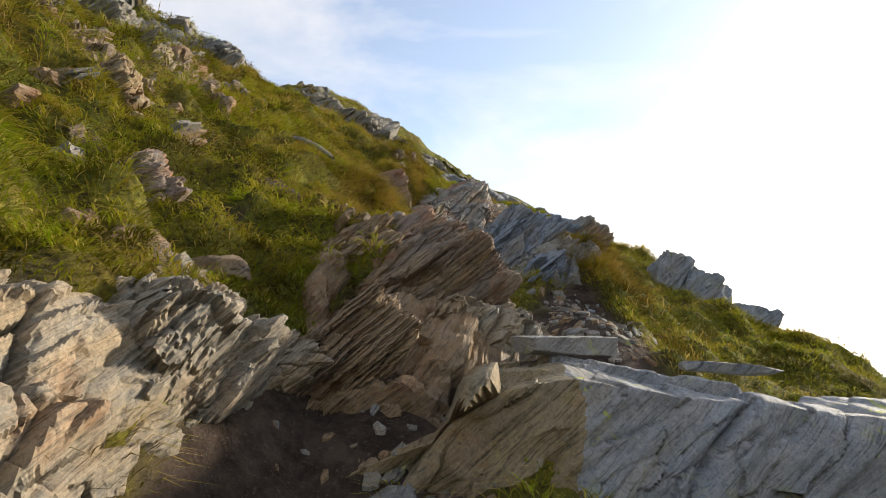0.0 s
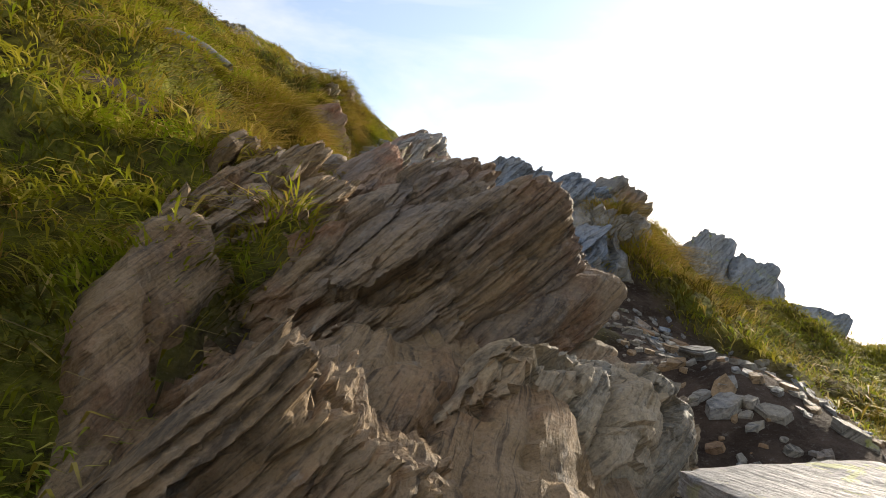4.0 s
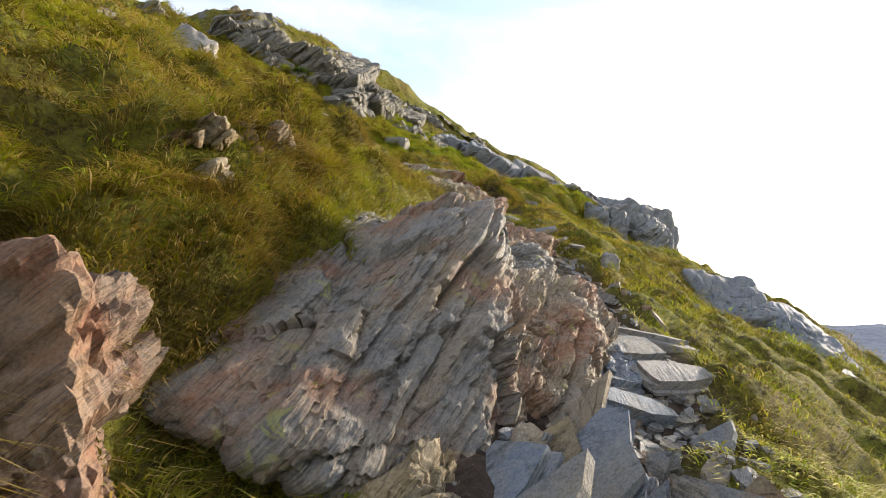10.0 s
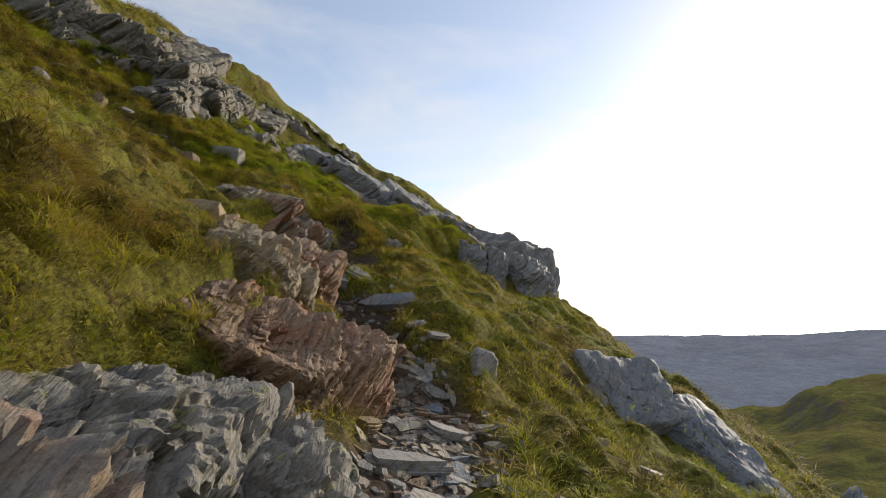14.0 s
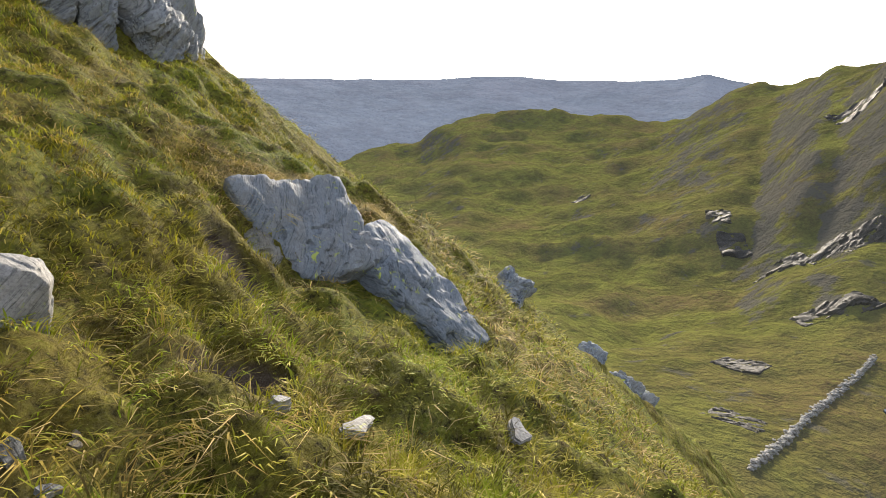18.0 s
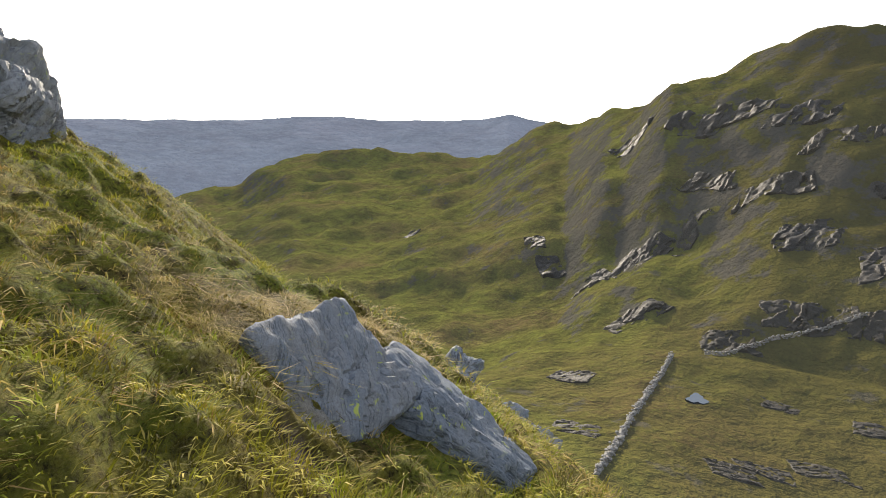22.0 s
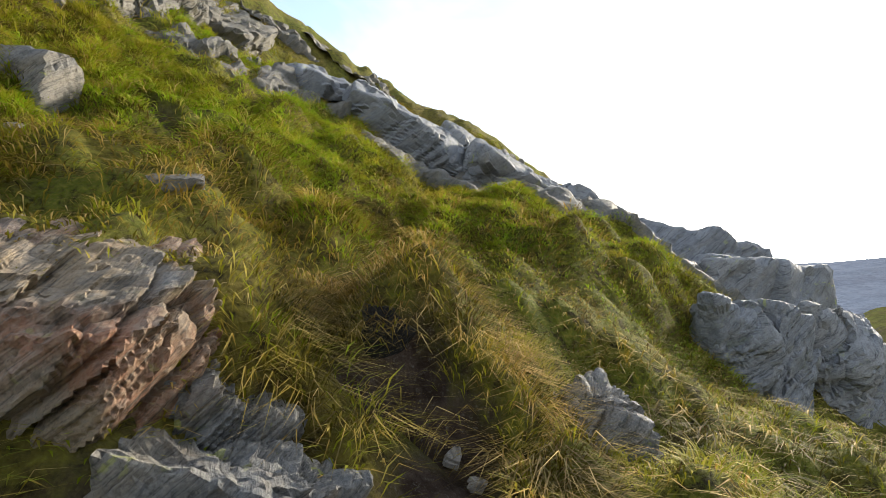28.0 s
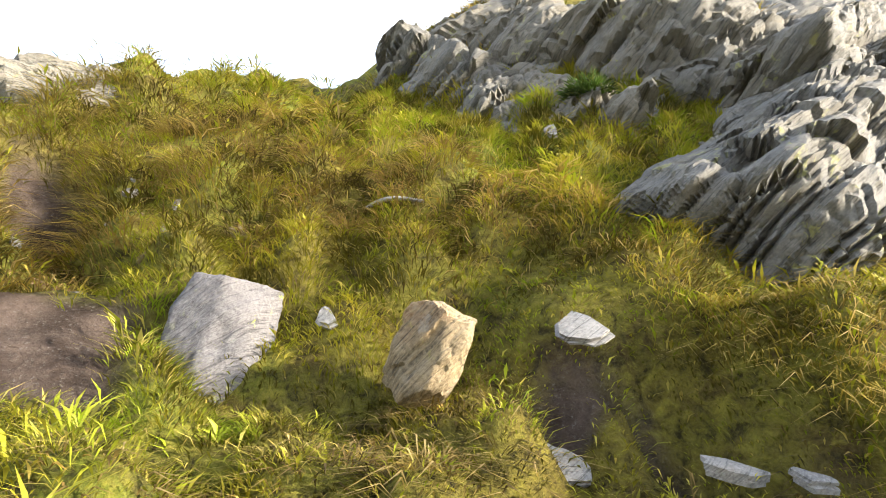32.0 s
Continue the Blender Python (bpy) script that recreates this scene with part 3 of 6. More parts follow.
# humps and hollows of the turf: x, y, half-widths, height
HUMPS = [
    (1.75, 7.3, 0.45, 0.9, 0.35), (2.2, 10.0, 0.5, 0.9, 0.12), (-0.5, 11.9, 0.5, 1.3, 0.3), (-0.35, 13.4, 0.4, 0.8, 0.2), (1.5, 5.3, 0.5, 0.7, 0.33),
    (-0.6, 7.1, 0.3, 0.5, -0.3), (1.8, 8.8, 0.4, 0.5, 0.3), (2.75, 8.9, 0.6, 0.5, 0.55), (-1.05, 7.3, 0.35, 0.6, 0.25), (2.0, 14.5, 0.35, 0.3, 0.2), (-2.2, 13.4, 0.8, 1.2, 0.3), (0.35, 4.95, 0.45, 0.4, 0.28), (0.2, 6.75, 0.4, 0.6, 0.36), (-0.1, 5.5, 0.4, 0.5, 0.2), (1.3, 7.2, 0.4, 0.6, 0.12), (-0.9, 2.4, 0.7, 0.7, -0.95), (4.8, 15.3, 0.6, 0.8, -0.15), (4.2, 15.45, 0.5, 0.35, -0.22), (5.0, 14.75, 0.4, 0.5, -0.1), (0.15, 9.35, 0.4, 0.35, -0.25), (0.9, 26.4, 1.2, 1.2, 0.6), (2.5, 26.3, 1.0, 1.0, 0.3),  (-5.6, 23.6, 2.0, 1.9, 1.2), (-5.0, 27.0, 2.4, 2.2, 2.0), (3.9, 20.5, 0.9, 0.5, -0.3), (4.8, 21.3, 0.6, 0.6, -0.35), (3.2, 23.9, 0.9, 0.9, -0.35), (2.1, 10.9, 0.6, 0.5, 0.22), (3.8, 14.8, 0.6, 0.7, -0.2), (1.15, 19.0, 0.3, 0.3, 0.4), (0.3, 18.5, 0.6, 0.6, 0.3),
    (-3.7, 19.0, 1.5, 0.9, -0.45), (-1.5, 19.1, 0.7, 0.5, -0.3), (-2.4, 20.0, 0.5, 0.4, -0.3), (-4.9, 18.5, 0.4, 0.35, -0.25), (4.4, 20.3, 0.6, 0.5, -0.3),
    (2.9, 20.0, 0.4, 0.4, -0.3), (2.0, 19.1, 0.3, 0.3, -0.2), (-0.9, 21.4, 0.6, 0.6, -0.3), (-3.3, 21.0, 0.6, 0.5, -0.2), (-0.1, 19.3, 0.4, 0.4, 0.2), (-2.35, 20.02, 0.5, 0.1, -0.3), (-2.35, 20.24, 0.6, 0.13, 0.14), (-2.98, 19.72, 0.2, 0.12, -0.22), (0.98, 18.62, 0.2, 0.13, -0.26), (1.2, 18.5, 0.14, 0.1, -0.14), (-5.3, 18.4, 0.3, 0.18, -0.3), (-0.8, 9.15, 0.18, 0.12, -0.2),
    (-1.5, 5.22, 0.42, 0.17, -0.4), (-2.2, 4.6, 0.4, 0.17, -0.42), (-0.75, 5.9, 0.3, 0.12, -0.25), (-2.2, 6.3, 0.4, 0.15, -0.35), (-1.3, 7.75, 0.35, 0.12, -0.25), (-1.2, 9.25, 0.4, 0.14, -0.35), (-1.5, 10.9, 0.4, 0.14, -0.3), (1.36, 15.24, 0.25, 0.2, -0.12), (0.15, 3.4, 0.35, 0.4, -0.25), (-3.4, 19.1, 0.9, 0.5, -0.2), (-2.5, 19.6, 0.6, 0.4, -0.2), (-1.9, 19.5, 0.4, 0.3, -0.12), (-0.25, 3.3, 0.22, 0.5, -0.35), (1.2, 18.2, 0.35, 0.3, -0.1),
    (-0.9, 30.6, 2.4, 1.6, 1.2), (-3.2, 29.6, 1.4, 1.5, 1.5), (2.3, 29.6, 1.5, 1.5, 0.7), (-6.8, 22.3, 1.6, 1.2, 0.55),
]


def near_height(x, y):
    """The ground with its hummocks and hollows."""
    p = np.stack([x, y, 0 * x], -1)
    b = bare_at(x, y)
    lump = 0.10 * fbm(p, 0.9, 2, 1) + (0.13 * np.abs(fbm(p, 1.7, 3, 2)) - 0.04 + 0.05 * fbm(p, 4.5, 2, 6)) * (1 - 0.6 * b)
    for cx, cy, rx, ry, h in HUMPS:
        lump = lump + h * np.exp(-((x - cx) / rx) ** 2 - ((y - cy) / ry) ** 2)
    d, h = cells_flat(x, y, 2.7, 40)
    d2, h2 = cells_flat(x, y, 1.15, 44)
    wall = np.interp(y, ST_Y, ST_X) - np.interp(y, ST_Y, BANK_AT) - 0.35 - x
    tus = (1 + 0.9 * np.clip(wall / 0.6, 0, 1) * np.clip((24 - y) / 4, 0, 1)) * 0.10 * (0.5 + h) * np.clip(0.75 - d, -0.25, 1) + 0.12 * h2 * np.clip(0.7 - d2, -0.2, 1)
    # stepped turf of the steep hillside
    z = height(x, y)
    k = z / 0.46 + 1.1 * fbm(p, 0.42, 2, 51) + 0.35 * vnoise(p, 2.1, 53)
    t = k - np.floor(k)
    rise = np.clip((t - 0.66) / 0.32, 0, 1)
    steep = np.clip(wall / 0.5, 0, 1) * np.clip(0.75 + 0.9 * vnoise(p, 0.45, 57), 0.15, 1.0) * np.clip((24 - y) / 4, 0, 1) * np.where((y > 17.3) & (x > -6.5), 0.45, 1.0)
    step = 0.46 * 0.95 * (rise * rise * (3 - 2 * rise) - t) + 0.05 * np.exp(-((t - 0.6) / 0.1) ** 2)
    return z + lump - 0.05 * b + tus * (1 - 0.85 * b) + step * steep * (1 - b)


def grid_sheet(name, xs, ys, fn, material):
    gx, gy = np.meshgrid(xs, ys)
    x, y = gx.ravel(), gy.ravel()
    v = np.stack([x, y, fn(x, y)], -1)
    n, k = len(xs), len(ys)
    idx = np.arange(n * k).reshape(k, n)
    f = np.stack([idx[:-1, :-1], idx[:-1, 1:], idx[1:, 1:], idx[1:, :-1]], -1).reshape(-1, 4)
    return mesh_from(name, v, f, material), v


GRID = []


def build_ground():
    xs = np.concatenate([np.linspace(-22, -6, 70)[:-1], np.linspace(-6, 7, 235), np.linspace(7, 22, 70)[1:]])
    ys = np.concatenate([np.linspace(-8, 0, 30)[:-1], np.linspace(0, 26, 470), np.linspace(26, 40, 70)[1:]])
    me, v = grid_sheet("ground", xs, ys, near_height, GROUND)
    GRID.extend((xs, ys, v[:, 2].reshape(len(ys), len(xs))))
    at = me.attributes.new("bare", "FLOAT", "POINT")
    at.data.foreach_set("value", bare_at(v[:, 0], v[:, 1]).astype(np.float32))
    ob = new("ground", me)
    tagged(ob, "steep turf hillside with a trodden stony path", "ground", kind="structure")
    # the wide sheet to the horizon
    az = np.radians(np.concatenate([np.arange(-180, 10, 3.0), np.arange(10, 112, 0.4), np.arange(112, 180.1, 3.0)]))
    rr = np.concatenate([[3, 8, 12, 15], np.geomspace(17, 2600, 240)])
    ga, gr = np.meshgrid(az, rr)
    a, r = ga.ravel(), gr.ravel()
    x, y = 2 + r * np.sin(a), 12 + r * np.cos(a)
    z = height(x, y) - np.clip((30 - r) / 4, 0, 1) * 0.9
    n, k = len(az), len(rr)
    idx = np.arange(n * k).reshape(k, n)
    f = np.stack([idx[:-1, :-1], idx[1:, :-1], idx[1:, 1:], idx[:-1, 1:]], -1).reshape(-1, 4)
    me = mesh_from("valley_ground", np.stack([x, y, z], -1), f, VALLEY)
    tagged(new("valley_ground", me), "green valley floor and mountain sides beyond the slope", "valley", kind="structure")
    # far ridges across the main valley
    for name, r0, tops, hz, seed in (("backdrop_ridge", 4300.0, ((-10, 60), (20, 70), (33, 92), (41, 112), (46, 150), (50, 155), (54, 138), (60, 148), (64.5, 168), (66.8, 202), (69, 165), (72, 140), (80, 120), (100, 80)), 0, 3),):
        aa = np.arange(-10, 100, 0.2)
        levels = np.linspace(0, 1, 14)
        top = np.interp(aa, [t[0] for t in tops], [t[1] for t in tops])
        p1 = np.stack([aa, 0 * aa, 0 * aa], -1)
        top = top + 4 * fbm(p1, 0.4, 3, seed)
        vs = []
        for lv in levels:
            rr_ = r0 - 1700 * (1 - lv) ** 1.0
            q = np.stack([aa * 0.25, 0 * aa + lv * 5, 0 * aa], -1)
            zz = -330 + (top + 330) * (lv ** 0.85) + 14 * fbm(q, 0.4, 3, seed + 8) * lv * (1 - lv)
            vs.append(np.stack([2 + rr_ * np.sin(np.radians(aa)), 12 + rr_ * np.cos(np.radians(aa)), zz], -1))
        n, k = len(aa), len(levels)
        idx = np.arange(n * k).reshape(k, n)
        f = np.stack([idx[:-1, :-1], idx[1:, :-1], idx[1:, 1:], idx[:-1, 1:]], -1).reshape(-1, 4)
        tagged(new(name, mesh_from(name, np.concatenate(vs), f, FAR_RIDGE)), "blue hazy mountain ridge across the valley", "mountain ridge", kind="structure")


build_ground()

# ---- rocks ----
ICO = {}


def ico(level):
    if level not in ICO:
        bm = bmesh.new()
        bmesh.ops.create_icosphere(bm, subdivisions=level, radius=1.0)
        bm.verts.ensure_lookup_table()
        v = np.array([q.co[:] for q in bm.verts])
        f = np.array([[q.index for q in t.verts] for t in bm.faces])
        bm.free()
        ICO[level] = (v, f)
    return ICO[level]


def turned(yaw=0.0, pitch=0.0, roll=0.0):
    """Axes (rows) turned from the world's: yaw about z, then pitch about x, roll about y."""
    return np.array(pose(0, 0, 0, pitch, roll, yaw).to_3x3().transposed())


def rock_mesh(name, size, material, axes=None, seed=0, level=5, ledge=0.16, layer=0.05, cuts=14, rough=0.015, sharp=90.0, broken_up=0.5, block=1.0):
    """A faceted rock about its own middle: a convex block of the given half-sizes along its axes, stepped along the cleavage."""
    rng = np.random.default_rng(seed)
    axes = FR if axes is None else axes
    d, f = ico(level)
    nrm = [np.eye(3)[i] * s for i in range(3) for s in (1, -1)]
    h = list(rng.uniform(0.82, 1.0, 6))
    for _ in range(cuts):
        n = rng.normal(size=3)
        nrm.append(n / np.linalg.norm(n))
        h.append(rng.uniform(0.84, 1.1))
    q = np.maximum(d @ np.array(nrm).T, 1e-3) / np.array(h)
    r = 1.0 / (np.sum(q ** sharp, 1) ** (1 / sharp))
    local = d * r[:, None] * np.array(size)
    p = local @ axes                                   # to the world's directions
    s = float(min(size))
    off = rng.uniform(-50, 50, 3)
    p = p + d @ axes * (rough * 2.2 * s + 0.0) * fbm(p + off, 0.9 / s, 3, seed)[:, None]
    # steps between laminae
    w = p @ FR.T
    k = (w[:, 2] + 0.12 * layer * fbm(p + off, 3.0, 2, seed + 3)) / layer
    k = k + 0.8 * vnoise(p + off, 1.2, seed + 5)
    i = np.floor(k).astype(np.int64)
    fr = k - i
    e0, e1 = hash_noise(i, 0 * i, 0 * i, seed), hash_noise(i + 1, 0 * i, 0 * i, seed)
    e = e0 + (e1 - e0) * np.clip((fr - 0.75) / 0.25, 0, 1)
    broken = np.clip(0.6 + 0.8 * vnoise(p + off, 1.5 / s, seed + 6), 0, 1)
    shrink = 1 - ledge * e * broken
    w[:, 0] *= shrink
    w[:, 1] *= shrink
    p = w @ FR
    p = p + d @ axes * (rough * s) * fbm(p + off, 4.0 / s, 4, seed + 9, 0.6)[:, None]
    if broken_up:
        p = p + d @ axes * (broken_up * s * block) * fracture(p + off, s * block, seed)[:, None]
    return mesh_from(name, p, f, material, crease=38)


def rock(name, label, category, at, size, material, group="", **kw):
    ob = new(name, rock_mesh(name, size, material, **kw))
    ob.location = at
    return tagged(ob, label, category, group)


def plate_mesh(name, lu, lv, ln, material, seed=0, axes=None, layers=3):
    """A slate plate of a few laminae with a broken outline, thin along its third axis, as one closed skin."""
    rng = np.random.default_rng(seed)
    axes = FR if axes is None else axes
    m = 9
    ang = np.sort(rng.uniform(0, 2 * math.pi, m)) * 0.4 + np.linspace(0, 2 * math.pi, m, endpoint=False) * 0.6
    sq = 1 / np.maximum(np.abs(np.cos(ang)), np.abs(np.sin(ang)))
    out = np.stack([np.cos(ang) * sq, np.sin(ang) * sq], -1) * rng.uniform(0.66, 1.05, (m, 1))
    out[:, 1] *= 1 - 0.4 * rng.uniform() * out[:, 0]
    cuts = np.sort(np.concatenate([[-1, 1], rng.uniform(-0.8, 0.8, layers - 1)]))
    rings = []
    for lo, hi in zip(cuts[:-1], cuts[1:]):
        o = out * rng.uniform(0.82, 1.0) * rng.uniform(0.93, 1.04, (m, 1)) + rng.normal(size=2) * 0.07
        for t, sc in ((0.04, 0.98), (0.9, 1.0)):
            rings.append(np.stack([o[:, 0] * lu * sc, o[:, 1] * lv * sc, (lo + (hi - lo) * t + rng.normal(size=m) * 0.05) * ln], -1))
    k = len(rings)
    verts = np.concatenate(rings + [[[0, 0, -ln * 1.02]], [[rng.normal() * 0.15 * lu, 0, ln * rng.uniform(0.95, 1.1)]]])
    faces = []
    for a in range(m):
        b = (a + 1) % m
        for r in range(k - 1):
            p0, p1, p2, p3 = r * m + a, r * m + b, (r + 1) * m + b, (r + 1) * m + a
            faces += [(p0, p1, p2), (p0, p2, p3)]
        faces += [(k * m, b, a), (k * m + 1, (k - 1) * m + a, (k - 1) * m + b)]
    return mesh_from(name, verts @ axes, faces, material, smooth=False)


def ground_z(x, y):
    """Height of the ground's mesh at a place."""
    xs, ys, z = GRID
    i = min(max(int(np.searchsorted(xs, x)) - 1, 0), len(xs) - 2)
    j = min(max(int(np.searchsorted(ys, y)) - 1, 0), len(ys) - 2)
    s, t = (x - xs[i]) / (xs[i + 1] - xs[i]), (y - ys[j]) / (ys[j + 1] - ys[j])
    return float((z[j, i] * (1 - s) + z[j, i + 1] * s) * (1 - t) + (z[j + 1, i] * (1 - s) + z[j + 1, i + 1] * s) * t)


PLATES = {}


def shared_plate(material, kind, rng):
    """One of a handful of plate shapes of unit size, as (mesh, thickness)."""
    key = (material.name, kind)
    if key not in PLATES:
        PLATES[key] = plate_mesh("slab", 1.0, 1.0, 1.0, material, seed=sum(map(ord, material.name)) + kind * 7, axes=np.eye(3), layers=2 + kind % 3)
    return PLATES[key]


def plate_at(parent, origin, at, sizes, material, rng, kind, tilt=7.0, axes=None, name="slab", yaw=0.0):
    """A slate slab under its outcrop, along the cleavage with a little wander."""
    ax = (FR if axes is None else axes) @ turned(*(rng.normal(size=3) * tilt))
    if yaw:
        ax = ax @ turned(yaw)
    ob = part(name, shared_plate(material, kind, rng), parent)
    m = Matrix([[ax[j][i] * sizes[j] for j in range(3)] for i in range(3)]).to_4x4()
    m.translation = Vector(at) - Vector(origin)
    ob.matrix_basis = m
    return ob


def rock_field(label, spots, count, half, material_of, seed, layer=0.05, sink=0.3):
    """Low cleaved outcrops along a line of places (x, y, half-width)."""
    rng = np.random.default_rng(seed)
    for k in range(count):
        t = rng.uniform(0, len(spots) - 1.001)
        i, f = int(t), t - int(t)
        x, y, w = [a + (b - a) * f for a, b in zip(spots[i], spots[i + 1])]
        x, y = x + rng.uniform(-w, w), y + rng.uniform(-0.25, 0.25)
        s = rng.uniform(0.65, 1.35)
        h = (half[0] * s * rng.uniform(0.8, 1.25), half[1] * s * rng.uniform(0.7, 1.3), half[2] * s)
        massif("slate_outcrop", label, [((x, y, ground_z(x, y) - sink * h[0]), h, material_of(x, y, rng), None)], seed * 10 + k, level=5, layers=((layer * 2, layer * 1.5), (layer * 0.7, layer * 0.6)))


def rock_sheet(label, patches, material, seed, thick=0.09, amp=0.12, proud=0.05, res=0.017, block=0.4, lie=near_height, name="bedrock"):
    """Bare bedrock that follows the slope: cleaved ribs and joints over patches (x, y, half-widths, turn)."""
    rng = np.random.default_rng(seed)
    top = tagged(new(name), label, "bedrock")
    top.location = (patches[0][0], patches[0][1], float(lie(np.array([patches[0][0]]), np.array([patches[0][1]]))[0]))
    e = res * 3.5
    for cx, cy, rx, ry, turn in patches:
        ux = np.arange(-rx * 1.25, rx * 1.25, res)
        uy = np.arange(-ry * 1.25, ry * 1.25, res)
        gx, gy = np.meshgrid(ux, uy)
        c, s = math.cos(radians(turn)), math.sin(radians(turn))
        x, y = cx + gx.ravel() * c - gy.ravel() * s, cy + gx.ravel() * s + gy.ravel() * c
        flat = np.stack([x, y, 0 * x], -1)
        z = lie(x, y)
        sx, sy = (lie(x + e, y) - lie(x - e, y)) / (2 * e), (lie(x, y + e) - lie(x, y - e)) / (2 * e)
        nrm = np.stack([-sx, -sy, 1 + 0 * sx], -1)
        nrm = nrm / np.linalg.norm(nrm, axis=1)[:, None]
        p = np.stack([x, y, z], -1)
        w = p @ FR.T
        k = (w[:, 2] + 0.5 * thick * vnoise(p, 0.022 / res, seed)) / thick
        i = np.floor(k).astype(np.int64)
        cell = np.floor(w[:, 1] / (res * 19) + w[:, 0] / (res * 53) + 7 * hash_noise(i, 0 * i, 0 * i, seed + 1) + 0.4 * vnoise(p, 0.05 / res, seed + 2)).astype(np.int64)
        step = 0.55 * hash_noise(i, 0 * i, 0 * i, seed + 3) + 0.45 * hash_noise(i, cell, 0 * i, seed + 4) - 0.5
        k2 = (w[:, 2] + 0.2 * thick * vnoise(p, 0.068 / res, seed + 7)) / (thick * 0.27)
        i2 = np.floor(k2).astype(np.int64)
        step = step + 0.22 * (hash_noise(i2, cell, 0 * i2, seed + 5) - 0.5)
        out = amp * step + amp * 1.6 * fracture(p + seed, block, seed + 9, 0.7) + 0.6 * res * fbm(p, 0.2 / res, 3, seed + 11)
        rim = 1 - np.maximum(np.abs(gx.ravel() / rx), np.abs(gy.ravel() / ry)) ** 2.5 + 0.5 * fbm(flat, 0.03 / res, 3, seed + 13)
        out = out + proud - 2.9 * amp * (1 - np.clip(rim / 0.35, 0, 1))
        q = p + nrm * out[:, None]
        n, kk = len(ux), len(uy)
        idx = np.arange(n * kk).reshape(kk, n)
        dead = (rim < -0.02).reshape(kk, n)
        keep = ~(dead[:-1, :-1] & dead[:-1, 1:] & dead[1:, 1:] & dead[1:, :-1])
        f = np.stack([idx[:-1, :-1], idx[:-1, 1:], idx[1:, 1:], idx[1:, :-1]], -1)[keep]
        if len(f) < 20:
            continue
        used = np.unique(f)
        back = np.zeros(n * kk, np.int64)
        back[used] = np.arange(len(used))
        part("bed", mesh_from("bed", q[used] - np.array(top.location), back[f], material, crease=32), top)
    return top


rock_sheet("brown and grey bedrock under the slate ribs", ((0.0, 4.75, 0.45, 0.5, 0), (0.45, 4.8, 0.4, 0.4, 0), (0.0, 5.6, 0.55, 0.6, 0), (0.0, 6.6, 0.5, 0.6, 0), (0.55, 5.9, 0.35, 0.5, 0)), SLATE_BROWN, 702, 0.08, 0.12, 0.06, 0.016, 0.35)
rock_sheet("blue slate bedrock beside the path", ((1.15, 7.1, 0.45, 0.6, 0), (1.1, 8.1, 0.5, 0.6, 0), (0.75, 8.8, 0.35, 0.4, 0)), SLATE_BLUE, 703, 0.07, 0.12, 0.07, 0.016, 0.35)

rock_sheet("grey slabby bedrock along the skyline", ((-6.6, 22.3, 1.1, 0.9, 10), (-4.6, 22.4, 1.1, 0.9, 0), (-2.9, 23.0, 1.0, 1.0, 0), (-1.2, 24.2, 1.0, 1.0, 0), (0.4, 24.7, 1.0, 1.0, 0), (2.0, 24.6, 0.9, 1.0, 0), (3.6, 24.8, 1.0, 1.1, 0)), SLATE_CRAG, 707, 0.2, 0.2, 0.03, 0.04, 0.9)
rock_sheet("grey rock on the near skyline", ((-5.2, 9.6, 0.9, 0.7, 0), (-4.3, 11.0, 0.8, 0.8, 0), (-4.0, 13.0, 0.7, 0.9, 0)), SLATE_GREY, 708, 0.14, 0.2, 0.04, 0.028, 0.6)
rock_sheet("brown and grey rock among the steep turf", ((-3.3, 6.2, 0.6, 0.5, 0), (-2.6, 7.4, 0.5, 0.4, 0), (-3.4, 8.4, 0.6, 0.5, 0)), SLATE_BROWN, 709, 0.1, 0.15, 0.05, 0.022)

rock_sheet("smooth grey slabs below the skyline", ((2.6, 23.0, 1.1, 0.7, -20), (3.7, 22.4, 1.1, 0.8, -20), (4.4, 23.3, 1.0, 1.0, 0), (1.4, 23.5, 0.9, 0.6, -15)), SLATE_CRAG, 711, 0.22, 0.08, 0.12, 0.03, 0.9)
LAYERS = ((0.13, 0.10), (0.045, 0.045), (0.016, 0.014))


